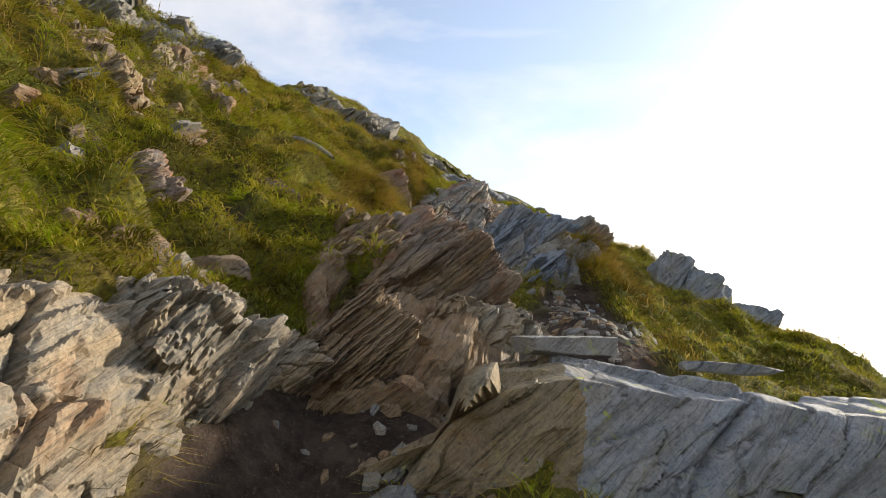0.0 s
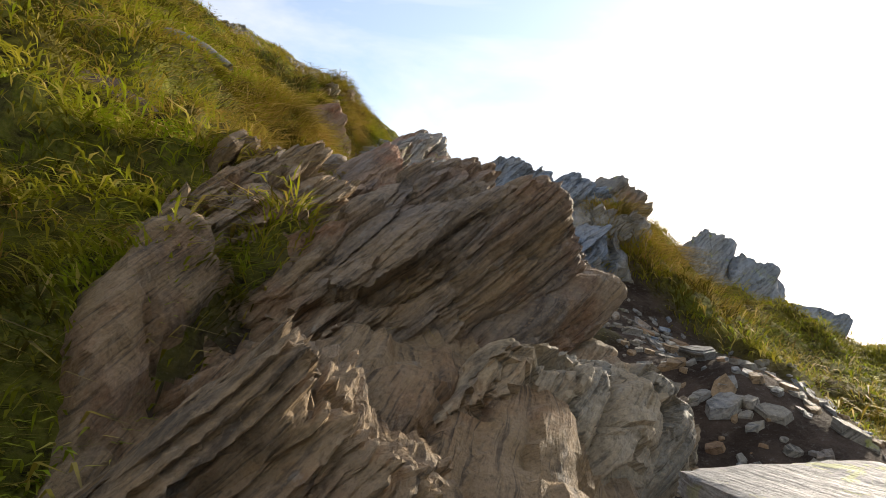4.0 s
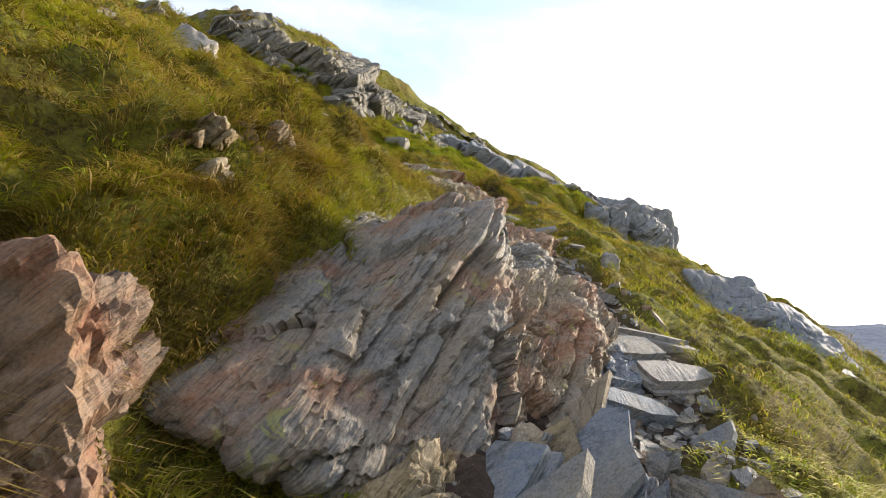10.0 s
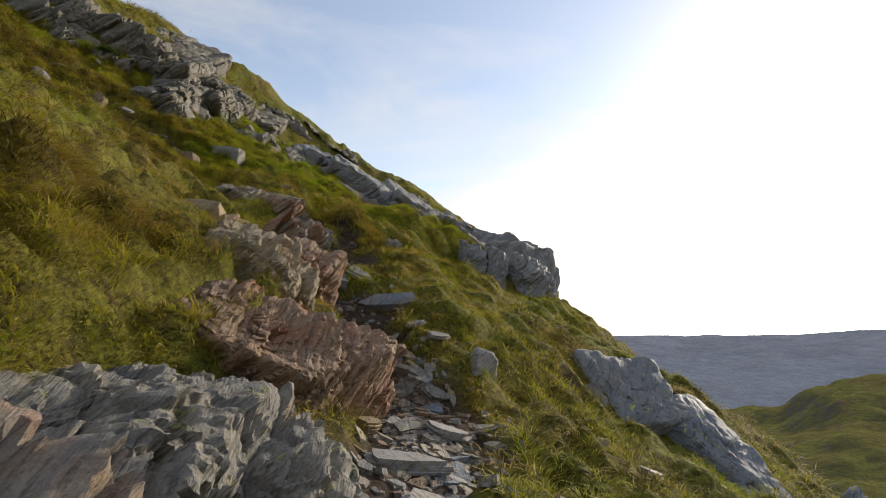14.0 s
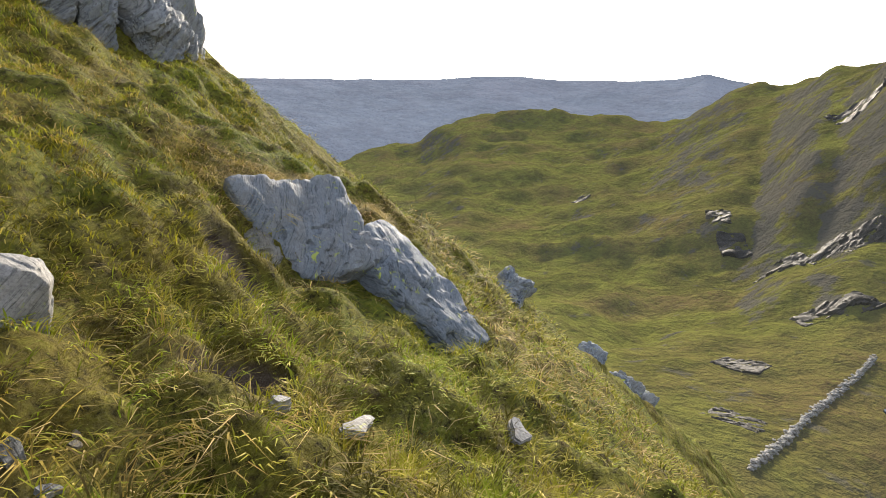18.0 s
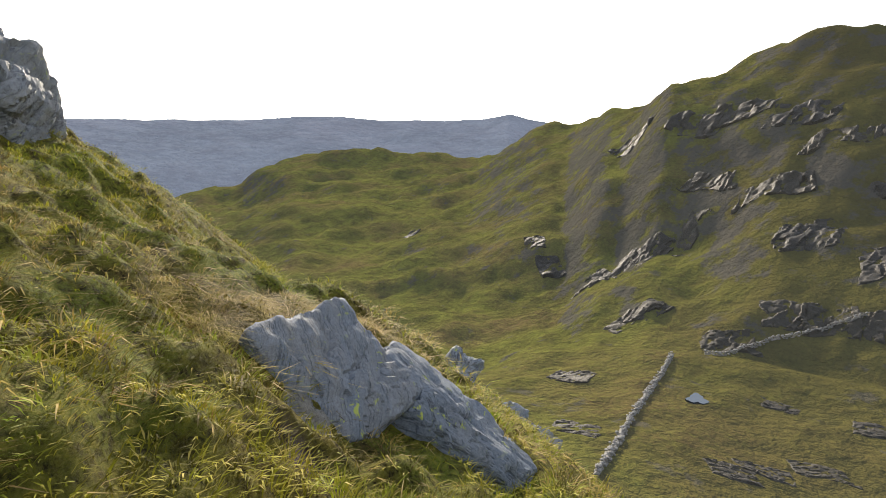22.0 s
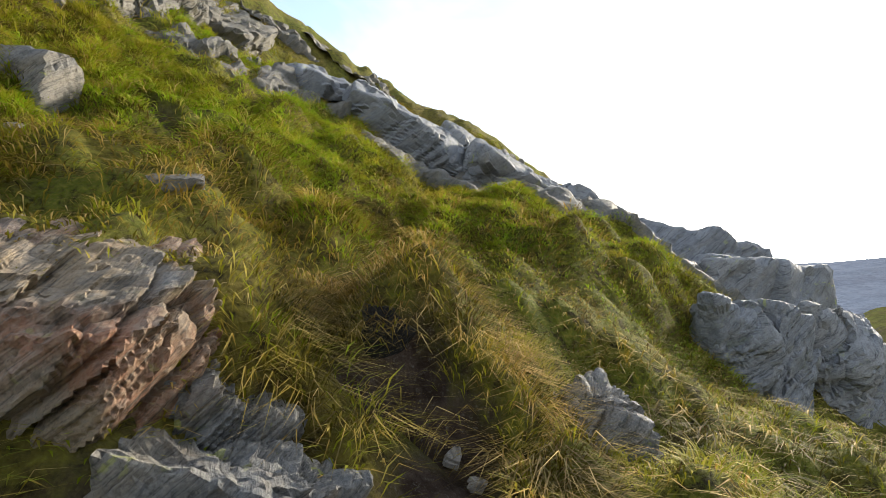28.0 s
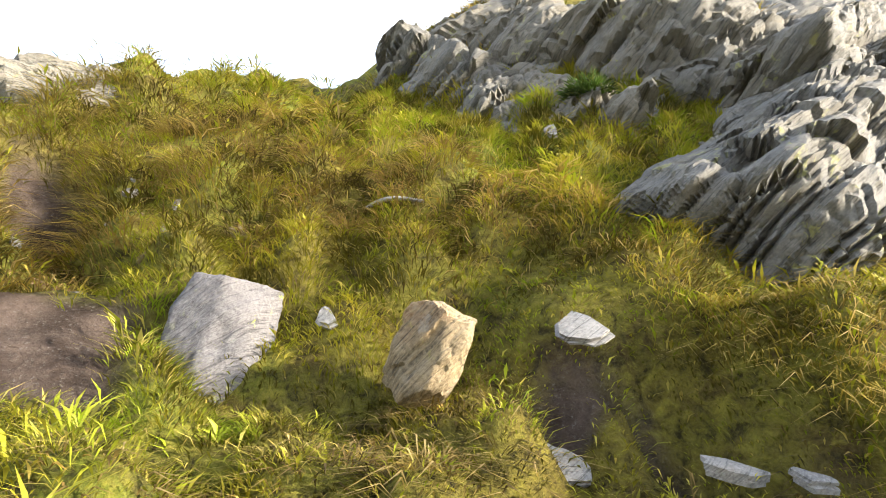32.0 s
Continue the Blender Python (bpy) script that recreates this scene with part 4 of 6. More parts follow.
def massif_mesh(name, at, half, material, seed, axes=None, level=6, layers=LAYERS, cuts=9, joint=0.55, size=None, crack=0.07, hump=0.0, pits=0.0):
    """Jointed and cleaved bedrock: a blocky convex mass whose cut ends show the broken edges of its laminae, open cracks between some of them."""
    rng = np.random.default_rng(seed)
    axes = FR if axes is None else axes
    d, f = ico(level)
    nrm = [np.eye(3)[i] * q for i in range(3) for q in (1, -1)]
    h = list(rng.uniform(0.86, 1.0, 6))
    for _ in range(cuts):
        n = rng.normal(size=3)
        nrm.append(n / np.linalg.norm(n))
        h.append(rng.uniform(0.86, 1.12))
    q = np.maximum(d @ np.array(nrm).T, 1e-3) / np.array(h)
    r = 1.0 / (np.sum(q ** 26.0, 1) ** (1 / 26.0))
    p = (d * r[:, None] * np.array(half) * 1.2) @ axes
    gz, e = ground_z(at[0], at[1]), 0.4
    gx, gy = (ground_z(at[0] + e, at[1]) - ground_z(at[0] - e, at[1])) / (2 * e), (ground_z(at[0], at[1] + e) - ground_z(at[0], at[1] - e)) / (2 * e)
    deep = p[:, 2] + at[2] < gz + gx * p[:, 0] + gy * p[:, 1] - 0.3
    way = d @ axes
    s = float(min(half))
    size = size or max(0.32, s * 0.9)
    off = rng.uniform(-50, 50, 3)
    g = p + off
    p = p + way * (0.10 * s * fbm(g, 0.8 / s, 2, seed))[:, None]
    # blocks parted by joints
    p = p + way * (joint * size * fracture(g, size, seed, 0.8))[:, None]
    p = p + way * (joint * 0.35 * size * fracture(g, size * 0.34, seed + 5, 0.8))[:, None]
    w, dw = p @ FR.T, way @ FR.T
    flat = np.hypot(dw[:, 0], dw[:, 1])
    bent = w[:, 2] + 0.035 * fbm(g, 1.1, 2, seed + 1)
    pull = np.zeros(len(p))
    for c, (T, amp) in enumerate(layers):
        k = bent / T + 0.35 * vnoise(g, 0.5 / T ** 0.5, seed + 11 + c)
        i = np.floor(k).astype(np.int64)
        cu = np.floor(w[:, 0] / (T * 7) + 5 * hash_noise(i, 0 * i, 0 * i, seed + 20 + c)).astype(np.int64)
        cv = np.floor(w[:, 1] / (T * 5) + 5 * hash_noise(i, 0 * i, 0 * i, seed + 30 + c)).astype(np.int64)
        e = 0.45 * hash_noise(i, 0 * i, 0 * i, seed + 40 + c) + 0.55 * hash_noise(i, cu, cv, seed + 50 + c)
        pull = pull + amp * e
        edge = np.minimum(k - i, i + 1 - k) * T
        near = np.where(k - i < 0.5, i, i + 1)
        gap = (hash_noise(near, 0 * i, 0 * i, seed + 60 + c) < 0.4) * np.clip(0.3 + 1.2 * vnoise(g, 1.6, seed + 70 + c), 0, 1)
        pull = pull + crack * (T / layers[0][0]) ** 0.5 * gap * np.exp(-(edge / (0.10 * T + 0.004)) ** 2)
    q = dw / np.maximum(flat, 1e-3)[:, None]
    w[:, 0] -= pull * q[:, 0] * np.clip(flat * 1.4, 0, 1)
    w[:, 1] -= pull * q[:, 1] * np.clip(flat * 1.4, 0, 1)
    p = w @ FR
    p = p + way * (0.010 * fbm(g, 7.0, 4, seed + 9, 0.6))[:, None]
    if pits:
        spot = np.clip((fbm(g, 9.0, 2, seed + 90) - 0.45) / 0.2, 0, 1)
        p = p - way * (pits * spot)[:, None]
    f = f[~deep[f].all(1)]
    used = np.unique(f)
    back = np.zeros(len(p), np.int64)
    back[used] = np.arange(len(used))
    return mesh_from(name, p[used], back[f], material, crease=32)


def massif(name, label, blocks, seed, category="rock outcrop", **kw):
    """An outcrop of one or more blocks: (place, half-sizes, material, axes)."""
    at = Vector(blocks[0][0])
    if len(blocks) == 1:
        c, half, material, axes = blocks[0]
        ob = new(name, massif_mesh(name, c, half, material, seed, axes, **kw))
        ob.location = c
        return tagged(ob, label, category)
    top = tagged(new(name), label, category)
    top.location = at
    for k, (c, half, material, axes) in enumerate(blocks):
        ob = part("block", massif_mesh("block", c, half, material, seed * 7 + k, axes, **kw), top)
        ob.location = Vector(c) - at
    return top


def hill_axes(yaw=0.0, slope=30.0, lean=0.0):
    """Axes that lie with a slope rising along y: across, up the slope, out of it."""
    return np.array((pose(0, 0, 0, 0, 0, yaw) @ pose(0, 0, 0, slope) @ pose(0, 0, 0, 0, lean, 0)).to_3x3().transposed())


# -- first rise: y 3 to 8 --


def ledge_meshes(profile, y0, deep, bands, seed, res=0.012):
    """A broken rock face that looks south with its top running back: (x, top) along it, and bands of (x, material)."""
    xs = np.arange(profile[0][0], profile[-1][0], res)
    s = np.arange(0, 1.3 + deep, res)
    gx, gs = np.meshgrid(xs, s)
    x, q = gx.ravel(), gs.ravel()
    tall = 1.3
    up, back_ = np.minimum(q, tall), np.maximum(q - tall, 0)
    z_top = np.interp(x, [a for a, b in profile], [b for a, b in profile])
    p = np.stack([x, y0 + 0.16 * up + back_, z_top - tall + up + 0.06 * back_], -1)
    face = 0.5 - 0.5 * np.tanh((q - tall) / 0.05)
    out = 0.5 * fracture(p + seed, 0.6, seed, 0.9) + 0.10 * fracture(p + seed, 0.17, seed + 3, 0.9) + 0.03 * fbm(p, 2.0, 3, seed)
    lam = p @ FR.T
    out = out + 0.012 * vnoise(lam * [1.5, 1.5, 24.0], 1.0, seed + 6) + 0.005 * fbm(p, 18.0, 2, seed + 8)
    p[:, 1] -= out * face
    p[:, 2] += out * 0.45 * (1 - face)
    p[:, 0] += 0.25 * (p[:, 2] - z_top) * 0.4 + 0.05 * fbm(p, 3.0, 2, seed + 9)
    n, k = len(xs), len(s)
    idx = np.arange(n * k).reshape(k, n)
    fc = np.stack([idx[:-1, :-1], idx[:-1, 1:], idx[1:, 1:], idx[1:, :-1]], -1)
    wob = 0.12 * fbm(np.stack([gs[:-1, :-1].ravel(), 0 * gs[:-1, :-1].ravel(), 0 * gs[:-1, :-1].ravel()], -1), 2.5, 3, seed).reshape(k - 1, n - 1)
    at = gx[:-1, :-1] + wob + 0.35 * (gs[:-1, :-1] - 1.3).clip(-1.3, 0)
    made = []
    for b, (x1, material) in enumerate(bands):
        lo = bands[b - 1][0] if b else -99
        ff = fc[(at >= lo) & (at < x1)]
        if not len(ff):
            continue
        used = np.unique(ff)
        back = np.zeros(n * k, np.int64)
        back[used] = np.arange(len(used))
        made.append(mesh_from("face", p[used], back[ff], material, crease=40))
    return made


def ledge(label, *args):
    top = tagged(new("rock_ledge"), label, "rock ledge")
    for me in ledge_meshes(*args):
        part("face", me, top)
    return top


ledge("ochre, tan and blue-grey slate ledge with yellow lichen", ((-0.05, 1.2), (0.06, 1.62), (0.42, 1.78), (0.55, 1.96), (0.95, 2.03), (1.35, 1.98), (2.0, 1.92), (2.6, 1.9), (3.2, 1.84), (3.9, 1.6)), 3.66, 0.75, ((0.95, STONE_OCHRE), (9, SLATE_LEDGE)), 13)
rock("flat_stone", "long thin slab lying on the ledge", "stone slab", (1.72, 4.2, 2.1), (0.26, 0.08, 0.025), SLATE_BLUE, axes=turned(4, 0, 2), seed=22, level=4, ledge=0.03, layer=0.02, broken_up=0.1)
HALF_TURN = FR @ turned(12, 0, 0)
UPRIGHT = FR @ turned(0, 0, -14)
FINE = ((0.09, 0.07), (0.03, 0.03), (0.011, 0.010))
massif("boulder", "brown weathered block with smooth broken faces beside the path", [((-0.98, 3.0, 1.74), (0.52, 0.52, 0.6), SLATE_TAN, turned(8, 0, 8))], 11, "boulder", level=7, joint=0.4, crack=0.14, layers=((0.32, 0.12), (0.11, 0.04), (0.03, 0.012)))
massif("boulder", "tan and brown cleaved block beside the path", [((-0.66, 3.72, 1.82), (0.26, 0.42, 0.5), SLATE_TAN, turned(-12, 0, 14))], 12, "boulder", level=7, joint=0.45)
massif("rock_outcrop", "brown slabs below the grass bank", [((-1.5, 4.05, 2.35), (0.5, 0.3, 0.22), SLATE_BROWN, None), ((-0.95, 4.2, 2.2), (0.3, 0.3, 0.22), SLATE_TAN, None)], 19, level=6)
massif("slate_outcrop", "dark brown slate ribs standing out of the slope", [((-0.22, 4.42, 1.98), (0.52, 0.3, 0.19), SLATE_BROWN, None), ((-0.52, 4.25, 1.95), (0.36, 0.26, 0.13), SLATE_TAN, HALF_TURN)], 15, level=7, layers=FINE, crack=0.09)
massif("slate_outcrop", "big tan and grey slate face beside the path", [((0.45, 5.02, 2.05), (0.55, 0.36, 0.36), SLATE_TAN, FR @ turned(-8, 0, 0)), ((0.78, 5.15, 2.02), (0.42, 0.28, 0.2), SLATE_TAN, UPRIGHT)], 16, level=7, joint=0.4)
massif("slate_outcrop", "long brown slate slabs stacked up the slope", [((-0.02, 5.35, 2.38), (0.72, 0.42, 0.3), SLATE_BROWN, None), ((-0.42, 5.6, 2.72), (0.5, 0.4, 0.22), SLATE_BROWN, HALF_TURN), ((0.28, 5.75, 2.45), (0.55, 0.36, 0.26), SLATE_MIXED, UPRIGHT)], 17, level=7, layers=FINE)
massif("slate_outcrop", "long red-brown and grey slate slabs", [((-0.18, 6.3, 2.78), (0.8, 0.4, 0.3), SLATE_RED, None), ((-0.12, 7.0, 3.18), (0.62, 0.34, 0.24), SLATE_MIXED, FR @ turned(0, 0, 4)), ((0.15, 6.75, 2.95), (0.5, 0.3, 0.2), SLATE_BROWN, None)], 18, level=7, layers=FINE)
massif("slate_outcrop", "dark brown slate ribs under the turf bank", [((-0.8, 6.65, 3.12), (0.42, 0.5, 0.26), SLATE_BROWN, None)], 20, level=6)
massif("slate_outcrop", "blue slate slabs standing on edge", [((0.84, 7.1, 2.86), (0.5, 0.34, 0.2), SLATE_BLUE, UPRIGHT), ((1.16, 6.78, 2.8), (0.46, 0.34, 0.18), SLATE_BLUE, UPRIGHT @ turned(-6)), ((1.36, 7.5, 3.2), (0.55, 0.42, 0.28), SLATE_BLUE, UPRIGHT), ((0.98, 8.1, 3.38), (0.58, 0.5, 0.32), SLATE_BLUE, UPRIGHT)], 21, level=7, layers=FINE, crack=0.09)
massif("slate_outcrop", "grey and blue slate ribs below the turf", [((1.66, 7.6, 3.26), (0.46, 0.4, 0.24), SLATE_MIXED, UPRIGHT), ((1.5, 7.0, 2.98), (0.4, 0.28, 0.16), SLATE_BLUE, UPRIGHT)], 22, level=6, layers=FINE)
cliff_at = ((2.88, 8.25, 2.9), (0.31, 0.45, 0.68), (8, 0, 10)), ((3.22, 8.2, 2.72), (0.3, 0.46, 0.66), (-8, 0, 22)), ((3.55, 8.15, 2.48), (0.3, 0.45, 0.58), (10, 0, 26)), ((2.62, 7.6, 2.52), (0.33, 0.33, 0.38), (20, 0, 12))
# -- middle rise: y 8 to 12.5 --
massif("rock_outcrop", "purple-brown block under the grass bank", [((-0.64, 9.12, 4.2), (0.34, 0.38, 0.54), SLATE_RED, turned(14, -8, -12)), ((-0.52, 9.95, 4.52), (0.2, 0.34, 0.42), SLATE_RED, turned(0, 0, -14)), ((-0.85, 8.6, 4.0), (0.24, 0.36, 0.3), SLATE_BROWN, turned(0, 0, 0))], 31, level=6, joint=0.4)
massif("boulder", "flat-topped tan boulder beside the path", [((0.02, 8.62, 3.82), (0.21, 0.26, 0.23), SLATE_TAN, turned(14, 26, 6))], 32, "boulder", level=6, joint=0.2, cuts=3, crack=0.03)
massif("rock_outcrop", "big red and grey cleaved slate crag", [((0.2, 10.44, 4.42), (0.68, 1.06, 0.54), SLATE_MIXED, hill_axes(-8, 30, -6)), ((1.02, 10.66, 4.38), (0.36, 0.7, 0.42), SLATE_MIXED, hill_axes(-14, 27, 14)), ((1.5, 10.85, 4.2), (0.3, 0.6, 0.36), SLATE_BLUE, hill_axes(-16, 24, 22))], 33, level=7, joint=0.38, crack=0.08)
massif("rock_outcrop", "grey pitted and lichened slate crag top", [((0.3, 11.75, 4.98), (0.62, 0.62, 0.46), SLATE_GREY, hill_axes(0, 14, 0)), ((0.95, 11.75, 4.8), (0.34, 0.6, 0.42), SLATE_GREY, hill_axes(-10, 16, 14)), ((0.62, 12.35, 5.02), (0.36, 0.4, 0.36), SLATE_GREY, hill_axes(10, 20, 10))], 34, level=7, joint=0.4, pits=0.035)
massif("rock_outcrop", "ochre slate block across the path", [((0.55, 9.45, 3.92), (0.3, 0.26, 0.24), STONE_OCHRE, None), ((0.88, 9.75, 4.0), (0.26, 0.22, 0.2), SLATE_TAN, None)], 36, level=6)
massif("slate_outcrop", "broken ochre slabs under the grass bank", [((-0.28, 8.05, 3.5), (0.3, 0.26, 0.2), SLATE_BROWN, None), ((-0.5, 7.75, 3.55), (0.26, 0.3, 0.2), SLATE_TAN, None), ((0.2, 8.0, 3.4), (0.28, 0.22, 0.18), SLATE_BROWN, UPRIGHT)], 37, level=6)
# -- past the striped crag: y 13 to 16 --
massif("rock_outcrop", "red-brown striped slate crag", [((0.78, 13.5, 5.32), (0.6, 0.5, 0.46), SLATE_RED, hill_axes(-22, 18, 20)), ((0.25, 13.6, 5.6), (0.34, 0.45, 0.4), SLATE_RED, hill_axes(0, 18, 0))], 41, level=7, joint=0.3)
massif("rock_outcrop", "orange-brown slate crag above the path", [((0.42, 14.6, 5.95), (0.46, 0.42, 0.5), STONE_OCHRE, hill_axes(-15, 20, 16)), ((0.72, 15.25, 6.1), (0.34, 0.34, 0.42), SLATE_RED, hill_axes(-15, 24, 18)), ((0.05, 15.1, 6.25), (0.4, 0.5, 0.42), SLATE_RED, hill_axes(0, 24, 10))], 42, level=6, joint=0.4)
massif("rock_outcrop", "grey and brown slate ribs in the turf", [((0.45, 17.55, 6.85), (0.4, 0.3, 0.18), SLATE_MIXED, None), ((0.3, 16.3, 6.72), (0.4, 0.34, 0.2), SLATE_RED, None)], 44, level=6, layers=FINE)
rock("boulder", "pale rounded boulder at the foot of the bank", "boulder", (-0.38, 15.7, 6.8), (0.26, 0.24, 0.26), STONE_OCHRE, axes=np.eye(3), seed=43, ledge=0.02, broken_up=0.2)
rock("white_stone", "white angular stone beside the path", "stone", (2.33, 14.35, 5.45), (0.13, 0.15, 0.2), STONE_PALE, axes=turned(20, 10, 15), seed=44, ledge=0.02, broken_up=0.15)
massif("rock_outcrop", "blue-grey lichen-spotted slabs in the turf", [((4.36, 15.86, 5.02), (0.48, 0.46, 0.3), SLATE_SLAB, hill_axes(6, 40, 4)), ((5.07, 15.25, 4.53), (0.27, 0.68, 0.28), SLATE_SLAB, hill_axes(16, 36, 10)), ((3.86, 15.62, 5.02), (0.16, 0.22, 0.18), SLATE_GREY, hill_axes(0, 30, 0))], 45, level=6, layers=((0.3, 0.05), (0.1, 0.03), (0.03, 0.01)), joint=0.22, cuts=4, size=0.6, crack=0.03, pits=0.03)
loose_white = ((3.47, 13.66, 0.16, 0.05, 30), (4.6, 13.6, 0.12, 0.08, 70), (3.13, 13.76, 0.05, 0.04, 0))


def cliff(label, blocks, material, seed):
    """A crag of several fissured blocks: place, half-sizes, turn of each."""
    at = Vector(blocks[0][0])
    top = tagged(new("cliff"), label, "cliff")
    top.location = at
    for k, (c, half, turn) in enumerate(blocks):
        ob = part("block", massif_mesh("block", c, [q / 1.2 for q in half], material, seed + k, turned(*turn), level=6, layers=((0.4, 0.07), (0.14, 0.04), (0.05, 0.015)), joint=0.36, crack=0.12), top)
        ob.location = Vector(c) - at
    return top


cliff("grey ribbed crag with lichen at the edge of the slope", cliff_at, SLATE_LICHEN, 18)
cliff("grey fissured blocks under a turf lip", (((3.58, 20.6, 7.22), (0.34, 0.36, 0.42), (-10, 0, 10)), ((4.12, 20.75, 7.1), (0.32, 0.36, 0.5), (5, 0, 14))), SLATE_SMOOTH, 47)
cliff("grey cliff at the shoulder of the hill", (((5.4, 22.75, 6.75), (0.95, 0.9, 1.25), (30, 0, 6)), ((4.55, 22.5, 7.0), (0.6, 0.8, 1.05), (20, 0, 8)), ((4.6, 23.9, 7.5), (0.9, 1.2, 1.1), (12, 0, 18)), ((4.95, 21.2, 6.75), (0.6, 0.6, 0.8), (22, 0, 8))), SLATE_SMOOTH, 48)
COARSE = ((0.3, 0.17), (0.11, 0.06), (0.04, 0.02))
massif("cliff", "cleaved grey buttress with yellow lichen above the turf", [((-2.85, 22.2, 10.42), (0.55, 1.45, 0.72), SLATE_CRAG, hill_axes(6, 30, -12)), ((-2.6, 24.0, 11.3), (0.55, 1.1, 0.8), SLATE_CRAG, hill_axes(0, 32, -4)), ((-2.5, 25.1, 11.75), (0.6, 0.9, 0.6), SLATE_CRAG, hill_axes(0, 28, 12)), ((-3.4, 23.7, 11.5), (0.65, 1.2, 0.85), SLATE_CRAG, hill_axes(0, 30, 0))], 51, "cliff", level=7, layers=COARSE, crack=0.2, joint=0.3, size=0.7)
massif("cliff", "cleaved grey crag with dark clefts above the turf", [((-4.7, 21.95, 11.25), (0.7, 0.6, 0.7), SLATE_CRAG, UPRIGHT), ((-5.35, 21.5, 11.4), (0.75, 0.55, 0.75), SLATE_CRAG, UPRIGHT), ((-4.3, 22.9, 11.9), (0.9, 0.8, 0.8), SLATE_CRAG, UPRIGHT), ((-5.5, 22.5, 12.2), (1.0, 0.8, 0.8), SLATE_CRAG, UPRIGHT), ((-6.3, 21.9, 12.1), (0.8, 0.7, 0.7), SLATE_CRAG, UPRIGHT)], 52, "cliff", level=6, layers=COARSE, crack=0.22, joint=0.35, size=0.7)
massif("cliff", "grey ribbed crag on the upper skyline", [((-4.4, 24.3, 12.55), (1.0, 1.3, 0.7), SLATE_CRAG, hill_axes(0, 28, 20)), ((-3.2, 25.3, 11.95), (0.9, 1.4, 0.6), SLATE_CRAG, hill_axes(0, 26, 24)), ((-4.6, 26.2, 13.6), (1.4, 1.6, 0.8), SLATE_CRAG, hill_axes(0, 26, 22)), ((-2.8, 27.6, 12.45), (1.2, 1.5, 0.65), SLATE_CRAG, hill_axes(0, 26, 24)), ((-2.1, 30.0, 13.3), (1.5, 1.5, 0.75), SLATE_CRAG, hill_axes(0, 24, 32)), ((0.0, 30.8, 12.35), (1.5, 1.5, 0.75), SLATE_CRAG, hill_axes(0, 20, 30))], 54, "cliff", level=6, layers=COARSE, crack=0.16, joint=0.35, size=0.8)
massif("rock_outcrop", "grey ribs breaking through the high turf", [((-0.7, 25.4, 10.25), (0.6, 0.6, 0.3), SLATE_CRAG, hill_axes(0, 24, 22)), ((-1.5, 27.6, 11.5), (0.9, 0.9, 0.35), SLATE_CRAG, hill_axes(0, 24, 22))], 55, level=6, layers=COARSE)
massif("rock_outcrop", "smooth grey slabs along the skyline", [((1.5, 25.4, 9.75), (1.2, 1.1, 0.5), SLATE_SMOOTH, hill_axes(0, 22, 27)), ((2.95, 24.5, 8.86), (0.9, 1.0, 0.42), SLATE_SMOOTH, hill_axes(0, 20, 28)), ((0.2, 26.4, 10.6), (1.2, 1.2, 0.5), SLATE_SMOOTH, hill_axes(0, 22, 26)), ((4.1, 24.3, 8.3), (0.8, 1.0, 0.45), SLATE_SMOOTH, hill_axes(0, 18, 30)), ((2.7, 25.8, 9.4), (0.9, 0.9, 0.5), SLATE_SMOOTH, hill_axes(0, 18, 28))], 56, level=6, layers=((0.4, 0.06), (0.14, 0.03), (0.05, 0.012)), joint=0.25, size=0.9, crack=0.12)
# -- upper turf: y 17 to 21 --
massif("rock_outcrop", "grey cleaved bedrock in the turf", [((-0.02, 18.48, 7.33), (0.5, 0.5, 0.5), SLATE_MIXED, hill_axes(0, 14, 6)), ((-0.42, 18.3, 7.38), (0.36, 0.45, 0.44), SLATE_MIXED, hill_axes(0, 16, 0)), ((0.32, 18.42, 7.05), (0.26, 0.3, 0.45), SLATE_GREY, turned(0, 0, 20))], 61, level=7, joint=0.35, pits=0.02)
massif("rock_outcrop", "grey tooth of rock in the grass", [((1.8, 18.88, 7.02), (0.17, 0.22, 0.34), SLATE_GREY, turned(10, 0, 14))], 62, level=6)
rock("boulder", "reddish angular boulder in the grass", "boulder", (-1.58, 19.16, 8.4), (0.15, 0.14, 0.27), SLATE_RED, axes=turned(20, 8, 14), seed=63, ledge=0.06, cuts=6, broken_up=0.3)
rock("boulder", "thin red-brown slab leaning on a boulder", "boulder", (-1.78, 19.12, 8.36), (0.06, 0.12, 0.22), SLATE_RED, axes=turned(25, 0, 26), seed=263, level=4, ledge=0.05, cuts=6, broken_up=0.25)
rock("boulder", "small reddish boulder beside a larger one", "boulder", (-1.31, 19.13, 8.31), (0.12, 0.1, 0.12), SLATE_RED, axes=turned(50, 0, 10), seed=163, level=4, ledge=0.04, cuts=6, broken_up=0.3)
rock("boulder", "grey striped boulder with dark moss holes", "boulder", (-1.22, 20.2, 8.74), (0.31, 0.25, 0.38), SLATE_GREY, axes=turned(-15, 0, 6), seed=64, ledge=0.07, cuts=9, broken_up=0.3)
rock("boulder", "white lichened boulder on the turf", "boulder", (-3.9, 18.96, 9.46), (0.23, 0.15, 0.29), STONE_GREY, axes=turned(72, -8, 8), seed=65, ledge=0.02, cuts=6, broken_up=0.12)
rock("boulder", "brown pointed rock in the grass", "boulder", (-3.24, 19.47, 9.48), (0.12, 0.11, 0.19), STONE_OCHRE, axes=turned(30, 0, 30), seed=66, ledge=0.08)
